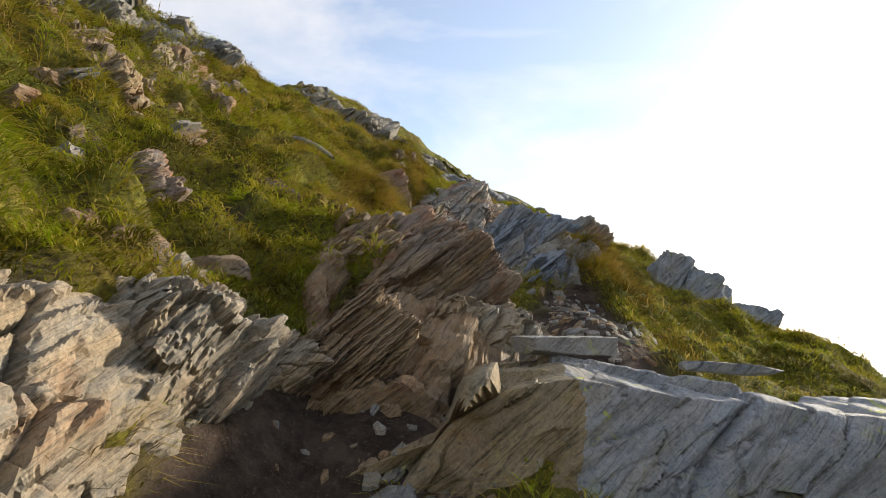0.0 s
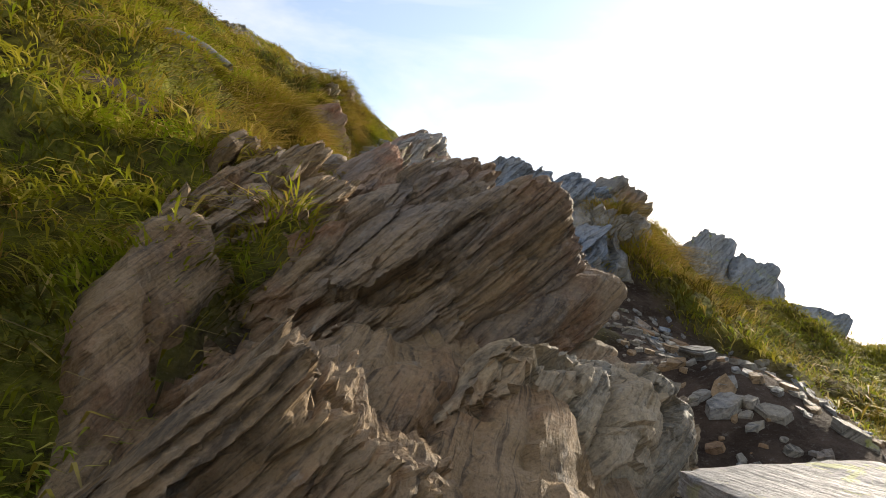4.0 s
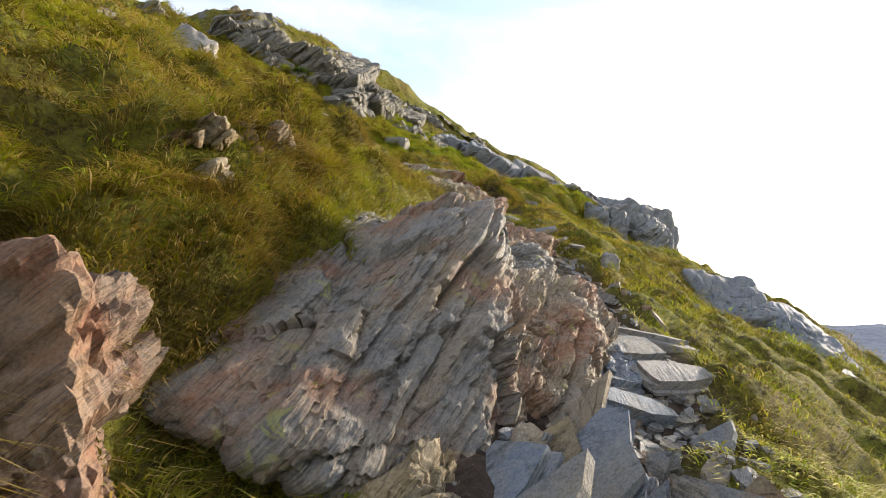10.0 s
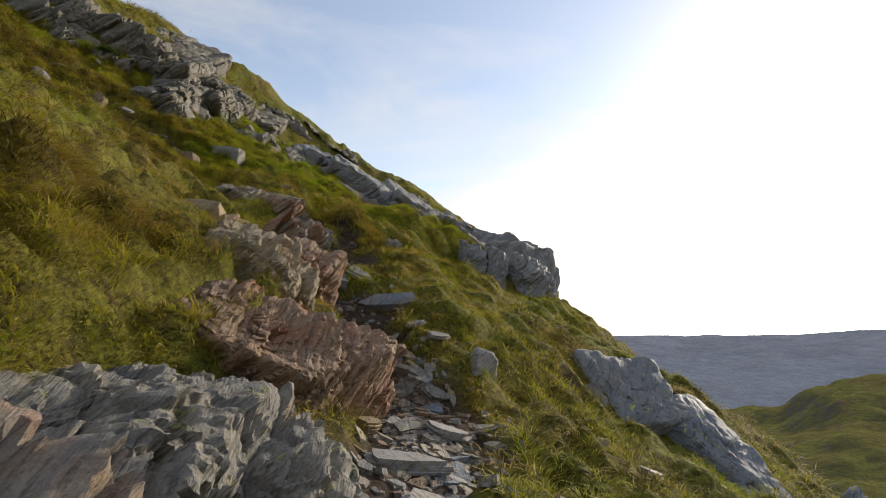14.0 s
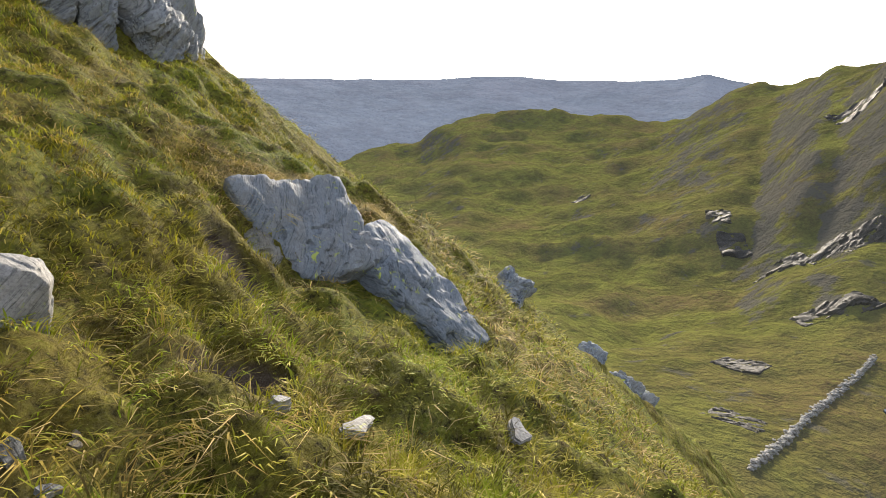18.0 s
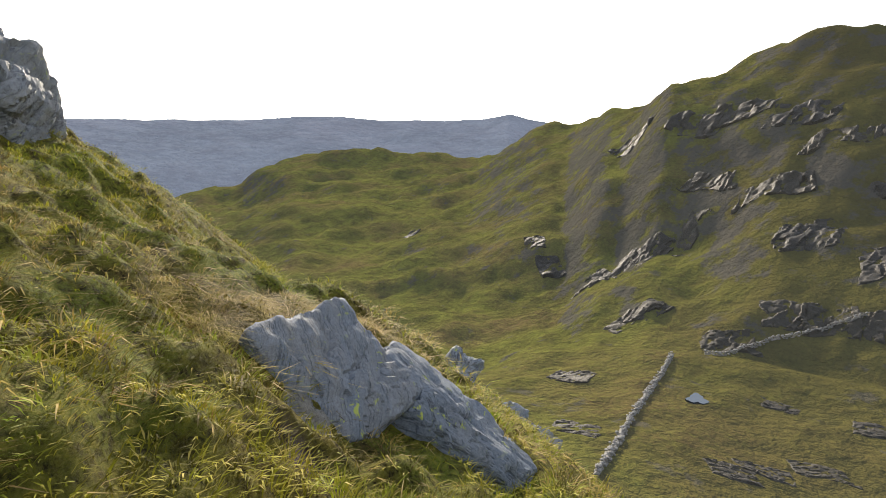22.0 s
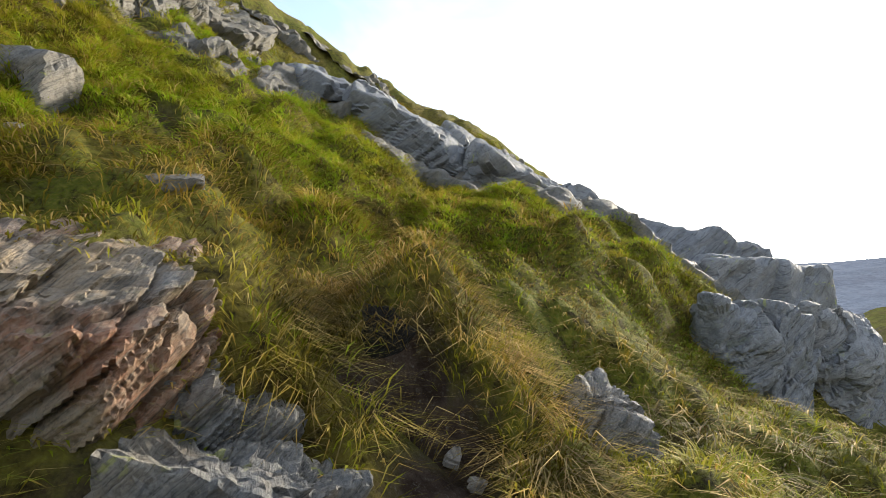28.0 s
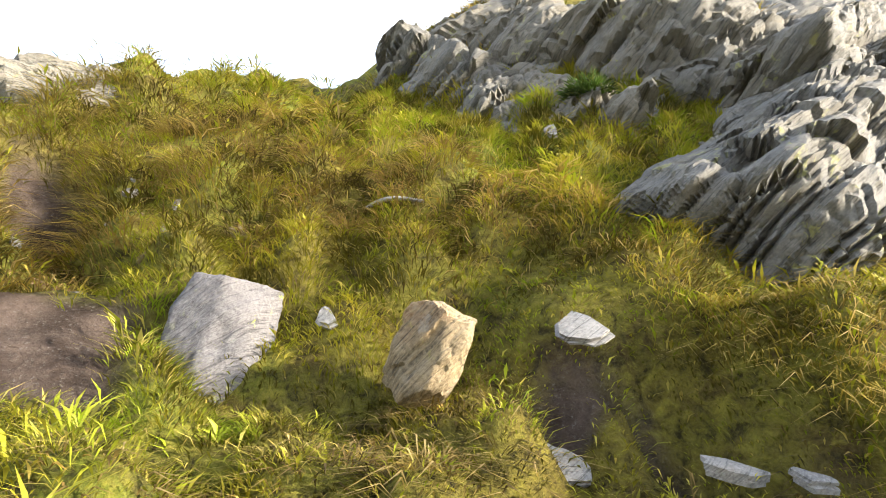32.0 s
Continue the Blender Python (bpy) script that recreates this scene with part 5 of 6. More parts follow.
rock("boulder", "tan rock under a turf overhang", "boulder", (-4.7, 19.25, 9.98), (0.32, 0.2, 0.14), STONE_OCHRE, axes=turned(30, 0, 0), seed=67, level=4, ledge=0.06)
rock("boulder", "pale boulder high on the grass slope", "boulder", (-3.4, 14.8, 8.5), (0.3, 0.25, 0.26), STONE_PALE, axes=turned(20, 0, 20), seed=68, level=4, ledge=0.04)
rock("boulder", "black wet mossy rock under a bank", "boulder", (0.97, 18.86, 7.5), (0.15, 0.1, 0.17), ROCK_WET, axes=turned(10, 0, 10), seed=69, level=4, ledge=0.1)
massif("rock_outcrop", "pinkish grey bedrock at the path's edge", [((0.62, 18.08, 6.88), (0.36, 0.24, 0.42), SLATE_GREY, turned(0, 0, 14))], 161, level=6, joint=0.35)
rock("flat_stone", "grey flat stone in the grass", "stone slab", (-0.1, 19.38, 8.2), (0.2, 0.2, 0.06), SLATE_GREY, axes=turned(15, 8, -12), seed=70, level=4, ledge=0.04)
massif("rock_outcrop", "weathered rock ledge on the skyline", [((-6.8, 18.6, 10.7), (0.9, 0.7, 0.35), SLATE_CRAG, None)], 71, level=6)
# rocks among the turf of the first slope
massif("rock_outcrop", "pale broken rock in the turf", [((-2.6, 5.75, 4.2), (0.4, 0.3, 0.2), STONE_OCHRE, None)], 81, level=6)
massif("rock_outcrop", "red-brown striped slab in the turf", [((-1.8, 4.85, 2.95), (0.45, 0.3, 0.16), SLATE_RED, None)], 82, level=6)
massif("rock_outcrop", "grey crag on the near skyline", [((-4.3, 10.3, 7.05), (0.8, 0.6, 0.4), SLATE_GREY, None)], 83, level=6)
massif("rock_outcrop", "pale broken rock in the turf", [((-3.4, 7.5, 5.5), (0.35, 0.3, 0.15), STONE_OCHRE, None)], 84, level=6)
massif("rock_outcrop", "grey crag on the near skyline", [((-5.6, 9.4, 7.15), (0.75, 0.6, 0.35), SLATE_GREY, None)], 85, level=6)
rock("boulder", "brown slab in the bank", "boulder", (-0.85, 4.52, 2.56), (0.17, 0.13, 0.08), SLATE_BROWN, axes=turned(10, 0, -10), seed=86, level=4, ledge=0.1)
rock_field("pale stones in a hollow of the bank", ((-2.4, 4.5, 0.1), (-2.0, 4.65, 0.1)), 4, (0.14, 0.12, 0.08), lambda x, y, r: STONE_PALE, 405, sink=0.1)
rock_field("broken stones under the turf's edge", ((-0.72, 9.8, 0.06), (-0.55, 10.6, 0.06)), 7, (0.1, 0.09, 0.05), lambda x, y, r: STONE_OCHRE, 406, sink=0.15)
rock_field("grey stones at the edge of the drop", ((8.2, 17.0, 0.2), (11.5, 17.0, 0.4), (14.0, 17.4, 0.6)), 5, (0.35, 0.3, 0.2), lambda x, y, r: SLATE_LICHEN, 410, layer=0.1, sink=0.1)


def slate_bed(label, spots, count, size, mats, seed, tilt=4.0, lift=(-0.6, 0.12), turn=None):
    """Slabs of bedrock that stand out of the ground along a line of places (x, y, half-width): one bed, each slab a piece."""
    rng = np.random.default_rng(seed)
    x0, y0 = spots[len(spots) // 2][:2]
    at = (x0, y0, ground_z(x0, y0) - 0.2)
    top = tagged(new("slate_bed"), label, "bedrock")
    top.location = at
    fr = FR if turn is None else FR @ turned(*turn)
    for k in range(count):
        t = rng.uniform(0, len(spots) - 1.001)
        i, f = int(t), t - int(t)
        x, y, w = [a + (b - a) * f for a, b in zip(spots[i], spots[i + 1])]
        x, y = x + rng.uniform(-w, w), y + rng.uniform(-0.3, 0.3)
        s = min(rng.lognormal(0, 0.35), 1.35)
        lu, lv, ln = size[0] * s * rng.uniform(0.9, 1.5), size[1] * s * rng.uniform(0.5, 1.2), size[2] * rng.uniform(0.35, 1.1)
        c = np.array([x, y, ground_z(x, y)]) + fr[0] * lu * rng.uniform(*lift)
        plate_at(top, at, c, (lu, lv, ln), mats[int(rng.integers(len(mats)))], rng, int(rng.integers(6)), tilt, axes=fr)
    return top


slate_bed("blue and ochre slate slabs across the path", ((0.45, 8.7, 0.3), (0.8, 8.95, 0.4), (1.05, 9.3, 0.5), (1.5, 10.1, 0.3)), 30, (0.25, 0.2, 0.04), [SLATE_BLUE, STONE_OCHRE, SLATE_TAN, SLATE_BLUE], 604, 7.0, (-0.6, 0.1), turn=(0, 0, -7))
slate_bed("grey and brown rock slabs in the steep turf", ((-3.6, 6.0, 0.9), (-3.2, 7.5, 0.9), (-3.0, 9.0, 0.9), (-2.0, 4.6, 0.5)), 60, (0.26, 0.2, 0.07), [SLATE_GREY, SLATE_BROWN, SLATE_BROWN], 609, 9.0, (-0.8, -0.1))


# ---- loose stones ----
def loose(name, label, category, at, half, material, seed, yaw=0.0, pitch=0.0, roll=0.0, group="", layers=2, sink=0.35):
    """A flat broken slate lying on the ground, following its lie."""
    x, y = at[0], at[1]
    z = ground_z(x, y) + half[2] * (1 - sink) if len(at) == 2 else at[2]
    gx, gy = ground_z(x + 0.08, y) - ground_z(x - 0.08, y), ground_z(x, y + 0.08) - ground_z(x, y - 0.08)
    nrm = Vector((-gx / 0.16 * 0.7, -gy / 0.16 * 0.7, 1)).normalized()
    lie = Vector((0, 0, 1)).rotation_difference(nrm).to_matrix().to_4x4() if len(at) == 2 else Matrix.Identity(4)
    ob = new(name, shared_plate(material, seed % 6, None))
    ob.matrix_world = Matrix.Translation((x, y, z)) @ lie @ pose(0, 0, 0, pitch, roll, yaw) @ Matrix.Diagonal((*half, 1))
    return tagged(ob, label, category, group)


def scatter_stones(cx, cy, rx, ry, count, size, mats, seed, turn=0.0, steep=8.0):
    """Broken slates strewn over the path."""
    rng = np.random.default_rng(seed)
    for k in range(count):
        a, r = rng.uniform(0, 2 * math.pi), math.sqrt(rng.uniform(0, 1))
        dx, dy = rx * r * math.cos(a), ry * r * math.sin(a)
        c, s = math.cos(radians(turn)), math.sin(radians(turn))
        h = size * rng.lognormal(0, 0.45)
        loose("loose_slate", "broken grey slate lying on the path", "stone", (cx + dx * c - dy * s, cy + dx * s + dy * c), (h, h * rng.uniform(0.5, 0.9), h * rng.uniform(0.14, 0.3)), mats[int(rng.integers(len(mats)))], int(rng.integers(60)), rng.uniform(0, 360), rng.normal() * steep, rng.normal() * steep, "loose slates on the path")


def gravel(label, spots, count, size, mats, seed):
    """Small broken slates strewn along a line of places (x, y, half-width), joined."""
    rng = np.random.default_rng(seed)
    verts, faces, slots, n = [], [], [], 0
    for k in range(count):
        t = rng.uniform(0, len(spots) - 1.001)
        i, f = int(t), t - int(t)
        x, y, w = [a + (b - a) * f for a, b in zip(spots[i], spots[i + 1])]
        x, y = x + rng.normal() * w * 0.55, y + rng.uniform(-0.25, 0.25)
        h = min(size * rng.lognormal(0, 0.5), size * 3)
        m = 6
        a = np.sort(rng.uniform(0, 2 * math.pi, m)) * 0.5 + np.linspace(0, 2 * math.pi, m, endpoint=False) * 0.5
        out = np.stack([np.cos(a), np.sin(a) * rng.uniform(0.5, 0.9)], -1) * h * rng.uniform(0.75, 1.1, (m, 1))
        th = h * rng.uniform(0.15, 0.35)
        p = np.concatenate([np.c_[out, np.full(m, -th)], np.c_[out * 0.93, th + 0 * a]])
        gx, gy = (ground_z(x + 0.05, y) - ground_z(x - 0.05, y)) / 0.1, (ground_z(x, y + 0.05) - ground_z(x, y - 0.05)) / 0.1
        ax = turned(rng.uniform(0, 360), rng.normal() * 10, rng.normal() * 10)
        p = p @ ax
        p[:, 2] += 0.8 * (gx * p[:, 0] + gy * p[:, 1])
        verts.append(p + [x, y, ground_z(x, y) + th * 0.7])
        for q in range(m):
            r = (q + 1) % m
            faces += [(n + q, n + r, n + m + r), (n + q, n + m + r, n + m + q)]
        faces += [(n + m, n + m + q, n + m + q + 1) for q in range(1, m - 1)]
        slots += [k % len(mats)] * (3 * m - 2)
        n += 2 * m
    me = mesh_from("slate_gravel", np.concatenate(verts), faces, mats[0], False)
    for mt in mats[1:]:
        me.materials.append(mt)
    me.polygons.foreach_set("material_index", slots)
    return tagged(new("slate_gravel", me), label, "gravel", kind="stuff")


scatter_stones(1.5, 5.6, 0.3, 0.7, 30, 0.035, [SLATE_GREY, SLATE_BLUE], 201)
rock("flat_stone", "pale flat stone slab lying by the path", "stone slab", (1.02, 4.5, 2.2), (0.24, 0.2, 0.05), STONE_PALE, axes=turned(14, 5, -3), seed=4, level=5, ledge=0.04, layer=0.03, cuts=4, broken_up=0.12)
gravel("small broken slates on the trodden path", ((0.2, 3.9, 0.4), (1.2, 4.9, 0.4), (1.45, 5.6, 0.4), (1.4, 6.3, 0.25)), 500, 0.022, [SLATE_GREY, SLATE_BLUE, SLATE_BROWN], 211)
gravel("small broken slates on the trodden path", ((1.0, 8.4, 0.5), (1.3, 9.4, 0.5), (1.55, 10.4, 0.35), (1.65, 11.4, 0.3), (1.65, 12.4, 0.35), (1.8, 13.0, 0.5), (1.75, 13.6, 0.45), (1.5, 14.4, 0.3)), 1500, 0.028, [SLATE_GREY, SLATE_TAN, SLATE_BROWN, STONE_PALE], 212)
gravel("small stones and grit on bare soil", ((1.3, 15.2, 0.3), (1.05, 17.1, 0.4), (0.7, 17.8, 0.35)), 300, 0.02, [SLATE_GREY, SLATE_BROWN, STONE_PALE], 213)
scatter_stones(0.35, 4.0, 0.35, 0.35, 14, 0.04, [SLATE_BROWN, SLATE_GREY], 202)
scatter_stones(1.3, 9.4, 0.55, 0.9, 70, 0.045, [SLATE_GREY, SLATE_BLUE, STONE_PALE], 203, -15)
scatter_stones(1.6, 10.6, 0.4, 0.7, 40, 0.055, [SLATE_GREY, SLATE_BLUE, STONE_PALE], 204, -10)
scatter_stones(1.75, 13.2, 0.4, 0.9, 74, 0.05, [SLATE_GREY, SLATE_BROWN, SLATE_BLUE], 205)
scatter_stones(1.5, 14.6, 0.3, 0.6, 26, 0.05, [SLATE_GREY, STONE_PALE], 206, 15)
scatter_stones(1.1, 17.2, 0.35, 0.45, 16, 0.03, [SLATE_GREY, SLATE_BROWN, SLATE_BROWN], 207)
scatter_stones(-4.7, 18.6, 0.4, 0.35, 22, 0.035, [SLATE_BROWN, SLATE_GREY], 208)
for x, y, a, w, turn in loose_white:
    loose("white_stone", "white flat stone lying in the grass", "stone", (x, y), (a, w, 0.03), STONE_PALE, int(x * 10), turn, sink=-0.8)
# slabs laid along the path and steps
for x, y, a, w, h, turn, mat in ((1.5, 12.56, 0.26, 0.11, 0.035, 5, STONE_PALE), (1.62, 12.12, 0.24, 0.17, 0.04, -10, STONE_PALE), (0.95, 16.25, 0.34, 0.16, 0.05, -15, SLATE_BLUE), (1.3, 16.4, 0.2, 0.1, 0.03, -30, STONE_PALE),
                               (1.62, 15.62, 0.5, 0.13, 0.05, -38, SLATE_BLUE), (2.17, 13.5, 0.09, 0.05, 0.015, 0, STONE_PALE), (1.88, 13.24, 0.16, 0.11, 0.03, 20, STONE_PALE), (1.38, 13.3, 0.11, 0.08, 0.035, 40, STONE_OCHRE),
                               (2.0, 14.5, 0.12, 0.07, 0.02, 30, STONE_PALE), (1.8, 14.6, 0.1, 0.08, 0.02, -20, STONE_PALE), (1.05, 17.3, 0.14, 0.1, 0.03, 30, STONE_PALE), (0.8, 17.2, 0.12, 0.1, 0.04, 70, STONE_PALE),
                               (1.55, 10.9, 0.34, 0.2, 0.05, -10, SLATE_BLUE), (1.75, 10.6, 0.3, 0.14, 0.04, 15, STONE_PALE), (1.5, 10.3, 0.24, 0.12, 0.04, 0, SLATE_BLUE), (1.85, 11.3, 0.3, 0.16, 0.05, -20, STONE_PALE)):
    loose("path_slab", "flat grey slab laid in the path", "stone slab", (x, y), (a, w, h), mat, int(x * 37 + y * 11) % 60, turn, group="slabs along the path", sink=0.1)
loose("leaning_stone", "thin pale slate leaning on the bank", "stone", (1.69, 14.05, 5.42), (0.17, 0.09, 0.018), STONE_PALE, 3, -15, -35, 20)
for x, y, z, a, w, yaw, pitch in ((-2.9, 19.87, 9.56, 0.11, 0.09, 20, 35), (-2.86, 19.68, 9.14, 0.12, 0.09, 60, 45), (-2.44, 19.92, 9.17, 0.09, 0.04, 10, 12), (-2.26, 19.96, 9.17, 0.06, 0.035, 40, 15), (-2.47, 19.55, 8.87, 0.065, 0.05, 15, 25)):
    loose("pale_slate", "pale broken slate lying in the turf", "stone", (x, y, z), (a, w, 0.018), STONE_PALE, int(-x * 31) % 60, yaw, pitch, 8)
for x, y, a, w, turn in ((-4.06, 21.1, 0.07, 0.05, 0), (-3.7, 19.3, 0.05, 0.04, 20), (-0.9, 19.6, 0.05, 0.03, 60)):
    loose("pale_slate", "pale broken slate lying in the turf", "stone", (x, y), (a, w, 0.02), STONE_PALE, int(-x * 31) % 60, turn, 18, 10, sink=-1.2)
rock("boulder", "tan flat rock in the turf", "boulder", (-1.97, 19.78, 8.8), (0.19, 0.15, 0.09), STONE_OCHRE, axes=turned(20, 10, 0), seed=91, level=4, ledge=0.06)


for x, y, a, w, turn, pitch in ((-2.28, 19.36, 0.075, 0.05, 10, 0), (-2.0, 20.02, 0.045, 0.04, 20, 30), (-1.85, 19.92, 0.035, 0.02, 60, 15), (1.18, 18.53, 0.05, 0.03, 70, 10), (1.24, 18.4, 0.035, 0.02, 20, 10)):
    loose("pale_slate", "pale slate chip lying on bare peat", "stone", (x, y), (a, w, 0.02), STONE_PALE, int(abs(x) * 37) % 60, turn, pitch, 8, sink=-0.8)


def stick(name, label, a, b, r, material):
    """A weathered stick with a slight bend, from a to b."""
    rng = np.random.default_rng(7)
    a, b = np.array(a), np.array(b)
    axis = (b - a) / np.linalg.norm(b - a)
    side = np.cross(axis, [0, 0, 1])
    side = side / np.linalg.norm(side)
    up = np.cross(side, axis)
    v, f, k, m = [], [], 9, 8
    for i in range(k):
        t = i / (k - 1)
        c = a + (b - a) * t + up * 0.03 * math.sin(t * 3.1) + side * 0.02 * math.sin(t * 5)
        rr = r * (0.6 + 0.4 * math.sin(0.4 + t * 2.4)) * rng.uniform(0.9, 1.1)
        for j in range(m):
            an = 2 * math.pi * j / m
            v.append(c + (side * math.cos(an) * 1.5 + up * math.sin(an)) * rr)
    for i in range(k - 1):
        for j in range(m):
            f.append((i * m + j, i * m + (j + 1) % m, (i + 1) * m + (j + 1) % m, (i + 1) * m + j))
    return tagged(new(name, mesh_from(name, v, f, material)), label, "stick")


stick("wooden_post", "grey weathered wooden post lying in the grass", (-1.47, 7.3, max(4.6, ground_z(-1.47, 7.3) + 0.05)), (-1.0, 7.27, max(4.36, ground_z(-1.0, 7.27) + 0.05)), 0.03, STONE_PALE)
stick("stick", "dead stick lying in the turf", (-4.15, 19.72, ground_z(-4.15, 19.72) + 0.07), (-3.9, 19.9, ground_z(-3.9, 19.9) + 0.1), 0.012, STONE_PALE)


# ---- the dry-stone wall and pool in the valley ----
def valley_wall(points, seed):
    rng = np.random.default_rng(seed)
    top = tagged(new("stone_wall"), "grey dry-stone wall running down the valley", "stone wall")
    base, faces = ico(1)
    verts, tris, n = [], [], 0
    for (x0, y0), (x1, y1) in zip(points[:-1], points[1:]):
        length = math.hypot(x1 - x0, y1 - y0)
        for d in np.arange(0, length, 0.42):
            t = d / length
            cx, cy = x0 + (x1 - x0) * t, y0 + (y1 - y0) * t
            z = float(height(np.array([cx]), np.array([cy]))[0])
            for lv in range(4):
                s = rng.uniform(0.2, 0.34)
                p = base * np.array([s, s, s * 0.62]) * rng.uniform(0.85, 1.15, (len(base), 1)) + [cx + rng.normal() * 0.2, cy + rng.normal() * 0.2, z + 0.1 + lv * 0.28]
                verts.append(p)
                tris.append(faces + n)
                n += len(p)
    ob = part("stones", mesh_from("stones", np.concatenate(verts), np.concatenate(tris), STONE_PALE, False), top)
    ob["kind"] = "stuff"
    return top


valley_wall(((59.0, 25.4), (78.4, 26.3), (101.7, 26.7), (127.4, 25.8)), 5)
valley_wall(((139.0, 20.0), (150.0, 6.0), (160.0, -12.0)), 6)


def pool():
    m, nt, bsdf = mat_new("pool_water")
    bsdf.inputs["Base Color"].default_value = (0.05, 0.06, 0.07, 1)
    bsdf.inputs["Roughness"].default_value = 0.03
    a = np.linspace(0, 2 * math.pi, 28, endpoint=False)
    r = 1 + 0.25 * np.sin(3 * a + 1) + 0.12 * np.sin(7 * a)
    x, y = 105.0 + 2.0 * r * np.cos(a), 18.7 + 1.6 * r * np.sin(a)
    z = float(height(np.array([105.0]), np.array([18.7]))[0]) + 0.5
    v = np.concatenate([np.stack([x, y, 0 * x + z], -1), np.stack([x, y, 0 * x + z - 2], -1), [[105.0, 18.7, z]]])
    f = [(i, (i + 1) % 28, 56) for i in range(28)]
    f += [(i + 28, (i + 1) % 28 + 28, (i + 1) % 28) for i in range(28)] + [(i + 28, (i + 1) % 28, i) for i in range(28)]
    tagged(new("water", mesh_from("water", v, f, m, False)), "small bright pool among the valley grass", "water", kind="structure")


pool()


CRAG_FAR = slate("crag_far", (0.05, 0.047, 0.044), (0.066, 0.058, 0.043), (0.056, 0.047, 0.03), 0.5, 0.6, 0.3, (0.12, 0.13, 0.04), dark=0.4, gain=1.0)


# crags on the valley sides: place, half-widths, turn
for k, (x, y, rx, ry, turn) in enumerate(((259, 107, 9, 6, 20), (241, 92, 11, 6, 30), (353, 241, 7, 5, 0), (216, 65, 9, 6, -30), (223, 56, 9, 6, -30), (224, 46, 9, 6, -30), (229, 37, 11, 6, -20), (255, 30, 14, 7, 60), (161, 43, 7, 4, -30), (165, 37, 7, 5, -30), (233, 9, 12, 6, 80), (250, -11, 14, 7, 80), (221, -20, 12, 6, 80),
                                          (159, 3, 6, 7, 0), (158, -5, 6, 6, 0), (157, -15, 6, 8, 0), (197, -1, 8, 9, 0), (148, 15, 5, 7, 0), (76, 12.5, 2.5, 3.5, 20), (81, 8, 2.5, 4, 20), (88, 1, 2.5, 4, 10), (114, 5, 3, 4, 0), (112, -9, 3, 4, 0), (77, 33, 3.5, 4, 0), (111, 43, 4, 5, 0), (298, 42, 16, 8, 60), (334, 80, 14, 7, 40), (295, 24, 16, 8, 70), (274, 1, 16, 8, 70), (180, -19, 8, 8, 0))):
    s = rx / 9.0
    rock_sheet("grey-brown crags breaking through the mountain side", ((x, y, rx, ry, turn),), CRAG_FAR, 800 + k, 1.6 * s, 1.0 * s, 0.3 * s, 0.42 * s, 3.5 * s, height, "valley_crag")


# ---- grass ----
def blades(name, label, count, per, length, width, droop, material, seed, box, want, spread=0.05, even=False):
    """Tufts of grass as one mesh: each blade a bent strip of three triangles."""
    rng = np.random.default_rng(seed)
    y = rng.uniform(box[2], box[3], count)
    side = rng.uniform(-1, 1, count)
    x = np.interp(y, ST_Y, ST_X) + np.sign(side) * (np.abs(side) * 3.6 + 5.5 * np.abs(side) ** 5)
    if even:
        x = box[0] + (side + 1) / 2 * (box[1] - box[0])
    keep = (rng.uniform(size=count) < want(x, y)) & (x > box[0]) & (x < box[1])
    x, y = x[keep], y[keep]
    e = 0.05
    z = near_height(x, y)
    gx, gy = (near_height(x + e, y) - z) / e, (near_height(x, y + e) - z) / e
    away = np.abs(x - np.interp(y, ST_Y, ST_X))
    lod = np.clip(away / 3.0, 1.0, 2.2) if not even else np.ones(len(x))
    p = np.stack([x, y, 0 * x], -1)
    grow = np.clip(1.0 + 0.7 * fbm(p, 1.3, 2, seed + 1), 0.35, 1.9)
    n = len(x)
    k = per
    rep = np.repeat(np.arange(n), k)
    m = n * k
    ang = rng.uniform(0, 2 * math.pi, m)
    rad = spread * np.sqrt(rng.uniform(0, 1, m)) * lod[rep]
    bx, by = x[rep] + rad * np.cos(ang), y[rep] + rad * np.sin(ang)
    bz = z[rep] + gx[rep] * (bx - x[rep]) + gy[rep] * (by - y[rep]) - 0.012
    hx, hy = np.cos(ang) * 0.8 - 0.55 * gx[rep] + rng.normal(size=m) * 0.35 - 0.12, np.sin(ang) * 0.8 - 0.55 * gy[rep] + rng.normal(size=m) * 0.35
    hl = np.hypot(hx, hy) + 1e-6
    hx, hy = hx / hl, hy / hl
    ln = length * grow[rep] * rng.uniform(0.55, 1.25, m)
    lean = rng.uniform(0.2, 0.75, m)
    wd = width * lod[rep] * rng.uniform(0.7, 1.3, m)
    sx, sy = -hy * wd, hx * wd
    def point(t):
        out = lean * t + droop * 0.6 * t * t
        up = t * 0.95 - droop * t * t * (0.55 + 0.5 * lean)
        return bx + hx * ln * out, by + hy * ln * out, bz + ln * up
    v = np.empty((m, 4, 3), np.float32)
    mx, my, mz = point(0.42)
    tx, ty, tz = point(1.0)
    v[:, 0] = np.stack([bx, by, bz], -1)
    v[:, 1] = np.stack([mx + sx, my + sy, mz], -1)
    v[:, 2] = np.stack([mx - sx, my - sy, mz], -1)
    v[:, 3] = np.stack([tx, ty, tz], -1)
    o = (np.arange(m) * 4)[:, None]
    f = np.concatenate([o + [0, 1, 2], o + [2, 1, 3]], 1).reshape(-1, 3)
    ob = new(name, mesh_from(name, v.reshape(-1, 3), f, material))
    return tagged(ob, label, "grass", kind="stuff")


def turf(x, y):
    return np.clip(1.0 - 1.15 * bare_at(x, y), 0.0, 1.0)


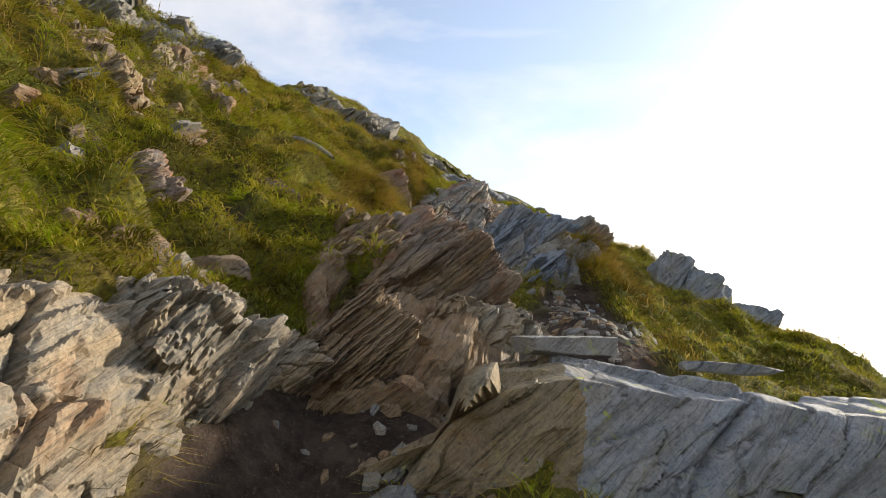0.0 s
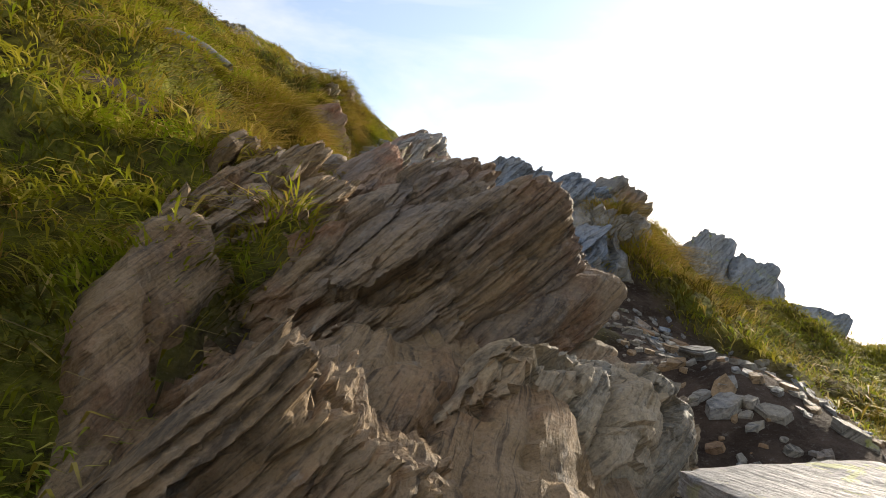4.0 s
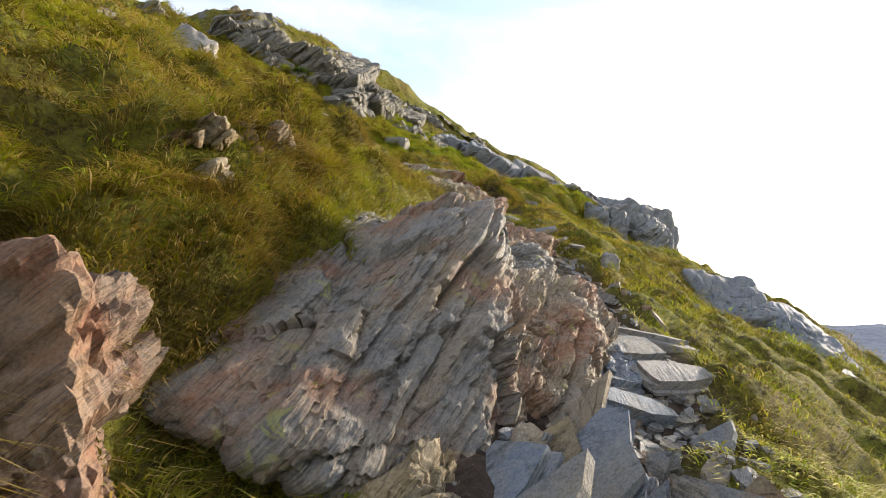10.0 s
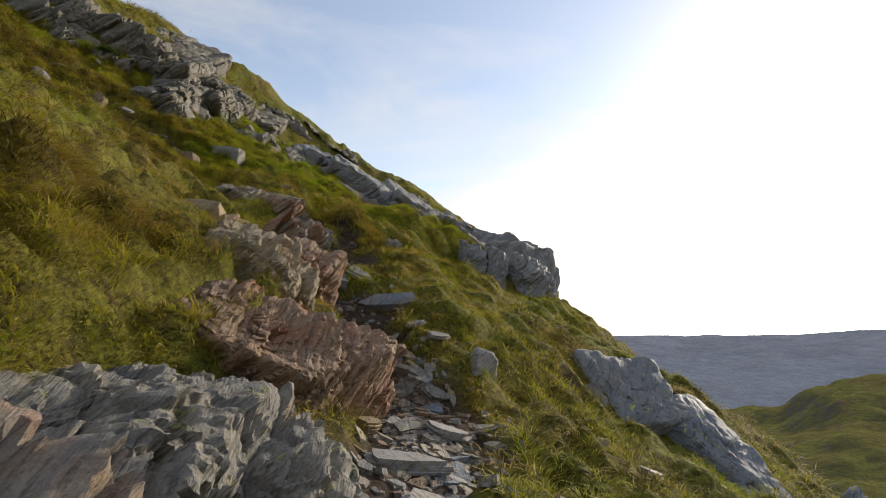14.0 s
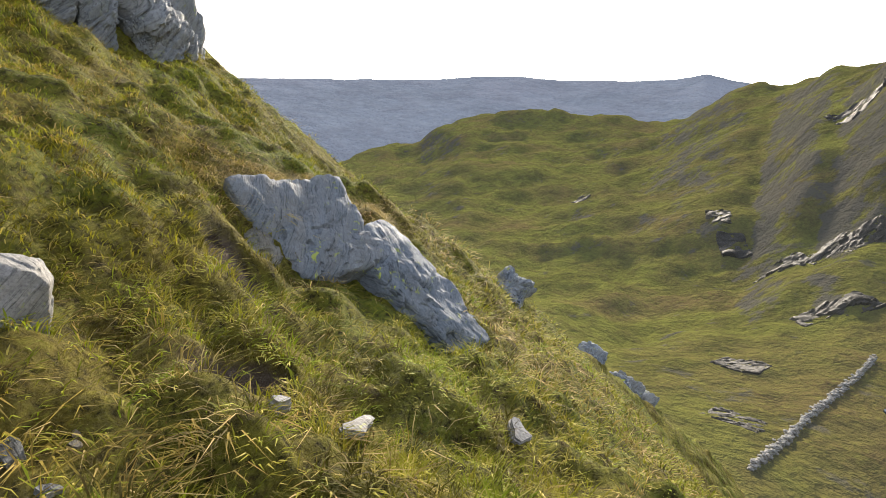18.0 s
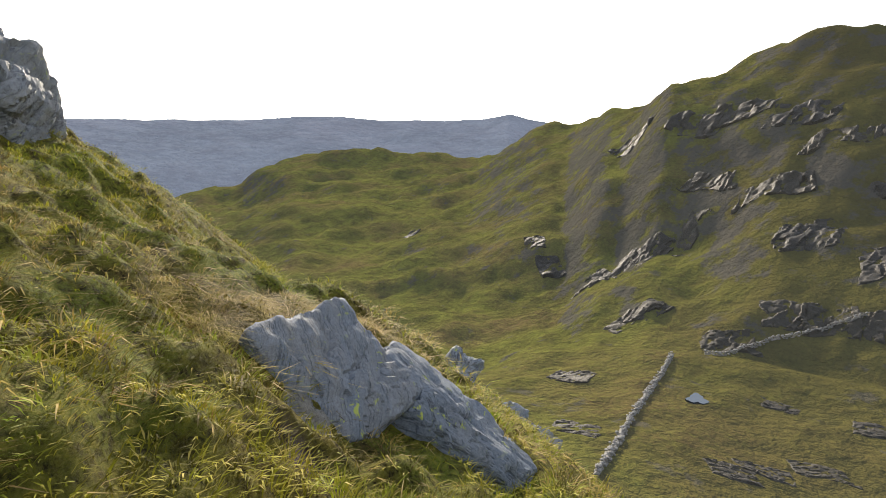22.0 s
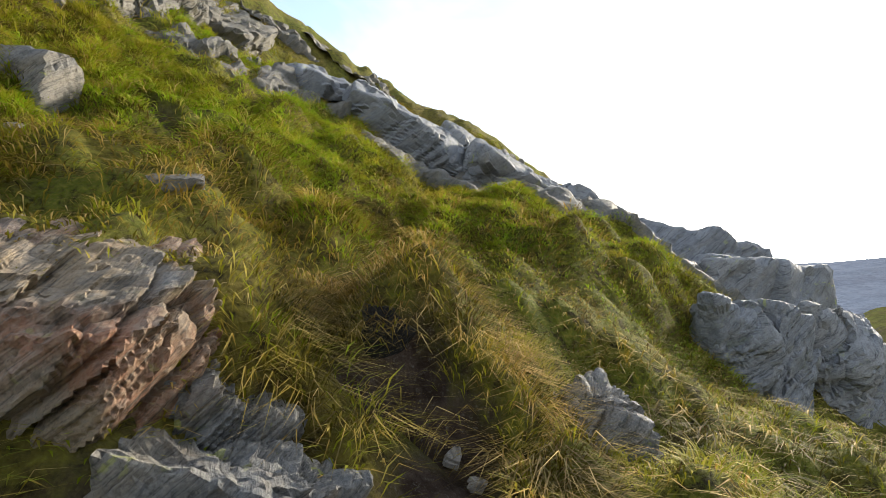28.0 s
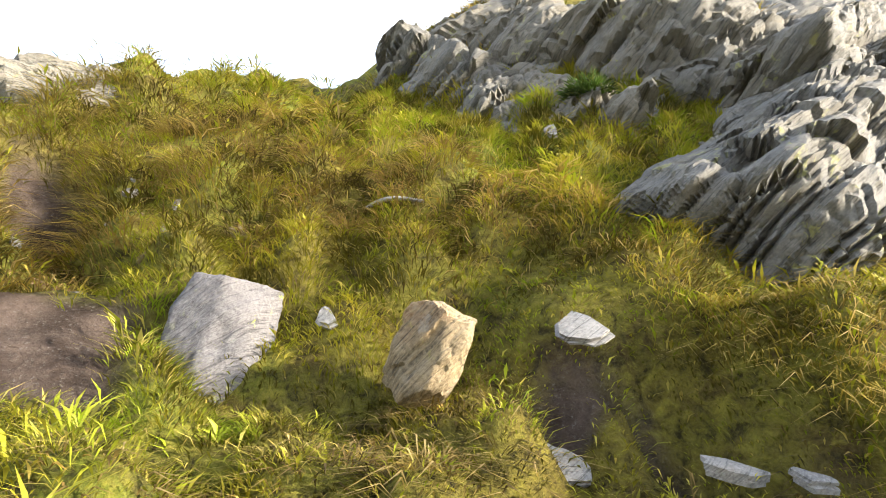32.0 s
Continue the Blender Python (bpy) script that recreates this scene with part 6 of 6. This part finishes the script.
def hollow(x, y):
    d, h = cells_flat(x, y, 2.7, 40)
    d2, h2 = cells_flat(x, y, 1.15, 44)
    return np.clip(1.8 - 1.2 * d - 0.5 * d2, 0.4, 1.0)


def lush(x, y):
    p = np.stack([x, y, 0 * x], -1)
    return np.where(x > 2.2, 1.25, 1.0) * turf(x, y) * hollow(x, y) * np.clip(0.82 + 1.3 * fbm(p, 0.8, 2, 21), 0.35, 1.0)


def dry(x, y):
    p = np.stack([x, y, 0 * x], -1)
    return np.where(x > 2.2, 0.4, 1.0) * turf(x, y) * hollow(x, y) * np.clip(0.45 - 1.2 * fbm(p, 0.8, 2, 21), 0.12, 1.0)


def meadow(x, y):
    p = np.stack([x, y, 0 * x], -1)
    edge = np.clip((y - 19.4 + 0.35 * (x + 2.2) * (x < 0.0)) / 0.8, 0, 1) * np.clip((x + 2.4) / 0.9, 0, 1)
    return turf(x, y) * edge * np.clip(0.75 + 1.4 * fbm(p, 1.3, 2, 27), 0.1, 1.0)


blades("grass", "green mountain turf in tufts", 62000, 10, 0.10, 0.0034, 0.6, GRASS_GREEN, 71, (-10, 10, 0, 29), lush, 0.07)
blades("grass", "long dry straw-coloured grass tussocks", 38000, 10, 0.16, 0.0030, 0.9, GRASS_DRY, 72, (-10, 10, 0, 29), dry, 0.06)
blades("grass", "short dense turf on the steep bank", 34000, 9, 0.085, 0.0042, 0.9, GRASS_GREEN, 75, (-4.5, 0.4, 3.0, 14.0), lush, 0.10, True)
blades("grass", "dry tufts on the steep bank", 13000, 9, 0.13, 0.0036, 1.0, GRASS_DRY, 76, (-4.5, 0.4, 3.0, 14.0), dry, 0.09, True)
blades("grass", "short dense turf below the path", 12000, 9, 0.085, 0.004, 0.9, GRASS_GREEN, 77, (1.2, 5.0, 4.5, 10.5), lush, 0.10, True)
blades("grass", "green mountain turf in tufts", 21000, 11, 0.085, 0.0029, 0.6, GRASS_GREEN, 73, (-6.5, -0.6, 17.8, 22.5), lush, 0.07, True)
blades("grass", "long dry straw-coloured grass tussocks", 8000, 11, 0.15, 0.0030, 0.9, GRASS_BROWN, 74, (-6.5, -0.6, 17.8, 22.5), dry, 0.06, True)

for k, (count, box) in enumerate(((450, (1.45, 2.1, 6.6, 8.5)), (120, (-0.45, 0.1, 4.0, 4.5)), (160, (0.55, 1.0, 5.0, 6.2)), (90, (0.3, 0.75, 7.2, 8.2)), (60, (0.3, 0.6, 9.0, 9.5)), (300, (-1.2, -0.5, 7.6, 8.8)), (800, (-1.0, -0.3, 9.3, 11.8)), (500, (-0.9, -0.1, 12.2, 14.2)), (350, (3.5, 5.5, 16.0, 16.7)), (200, (0.1, 0.7, 5.0, 5.7)), (300, (-0.9, -0.4, 6.2, 7.8)), (350, (0.5, 1.6, 18.3, 19.4)), (300, (-3.4, -1.6, 20.15, 20.6)))):
    blades("grass", "long straw-coloured grass hanging over the bank", count, 17, 0.17, 0.0019, 1.05, GRASS_DRY, 90 + k, box, turf, 0.07, True)

blades("grass", "fresh bright green turf above the path", 20000, 9, 0.075, 0.0040, 0.8, GRASS_FRESH, 79, (-2.2, 4.2, 19.6, 26.0), meadow, 0.09, True)


def bush(at, r, seed):
    """A low heather bush of many small sprigs."""
    rng = np.random.default_rng(seed)
    top = tagged(new("heather_bush"), "dark green heather bush on the crag", "bush")
    top.location = at
    m = 1500
    d = rng.normal(size=(m, 3))
    d[:, 2] = np.abs(d[:, 2]) * 0.7
    d = d / np.linalg.norm(d, axis=1)[:, None]
    c = d * r * rng.uniform(0.35, 1.0, (m, 1)) * (1 + 0.25 * fbm(d * 3, 1.0, 2, seed)[:, None])
    side = np.cross(d, rng.normal(size=(m, 3)))
    side = side / np.linalg.norm(side, axis=1)[:, None] * 0.008
    tip = c + d * 0.05 + rng.normal(size=(m, 3)) * 0.015
    v = np.stack([c - side, c + side, tip], 1).reshape(-1, 3)
    part("foliage", mesh_from("foliage", v, np.arange(m * 3).reshape(-1, 3), HEATHER), top)["kind"] = "stuff"
    part("stem", rock_mesh("stem", (r * 0.5, r * 0.5, r * 0.3), ROCK_WET, axes=np.eye(3), seed=seed, level=3), top)


HEATHER = grass_material("heather", ((0.06, 0.11, 0.012), (0.08, 0.13, 0.016), (0.05, 0.08, 0.01), (0.12, 0.14, 0.03)))
bush((-4.13, 21.65, 11.42), 0.2, 3)
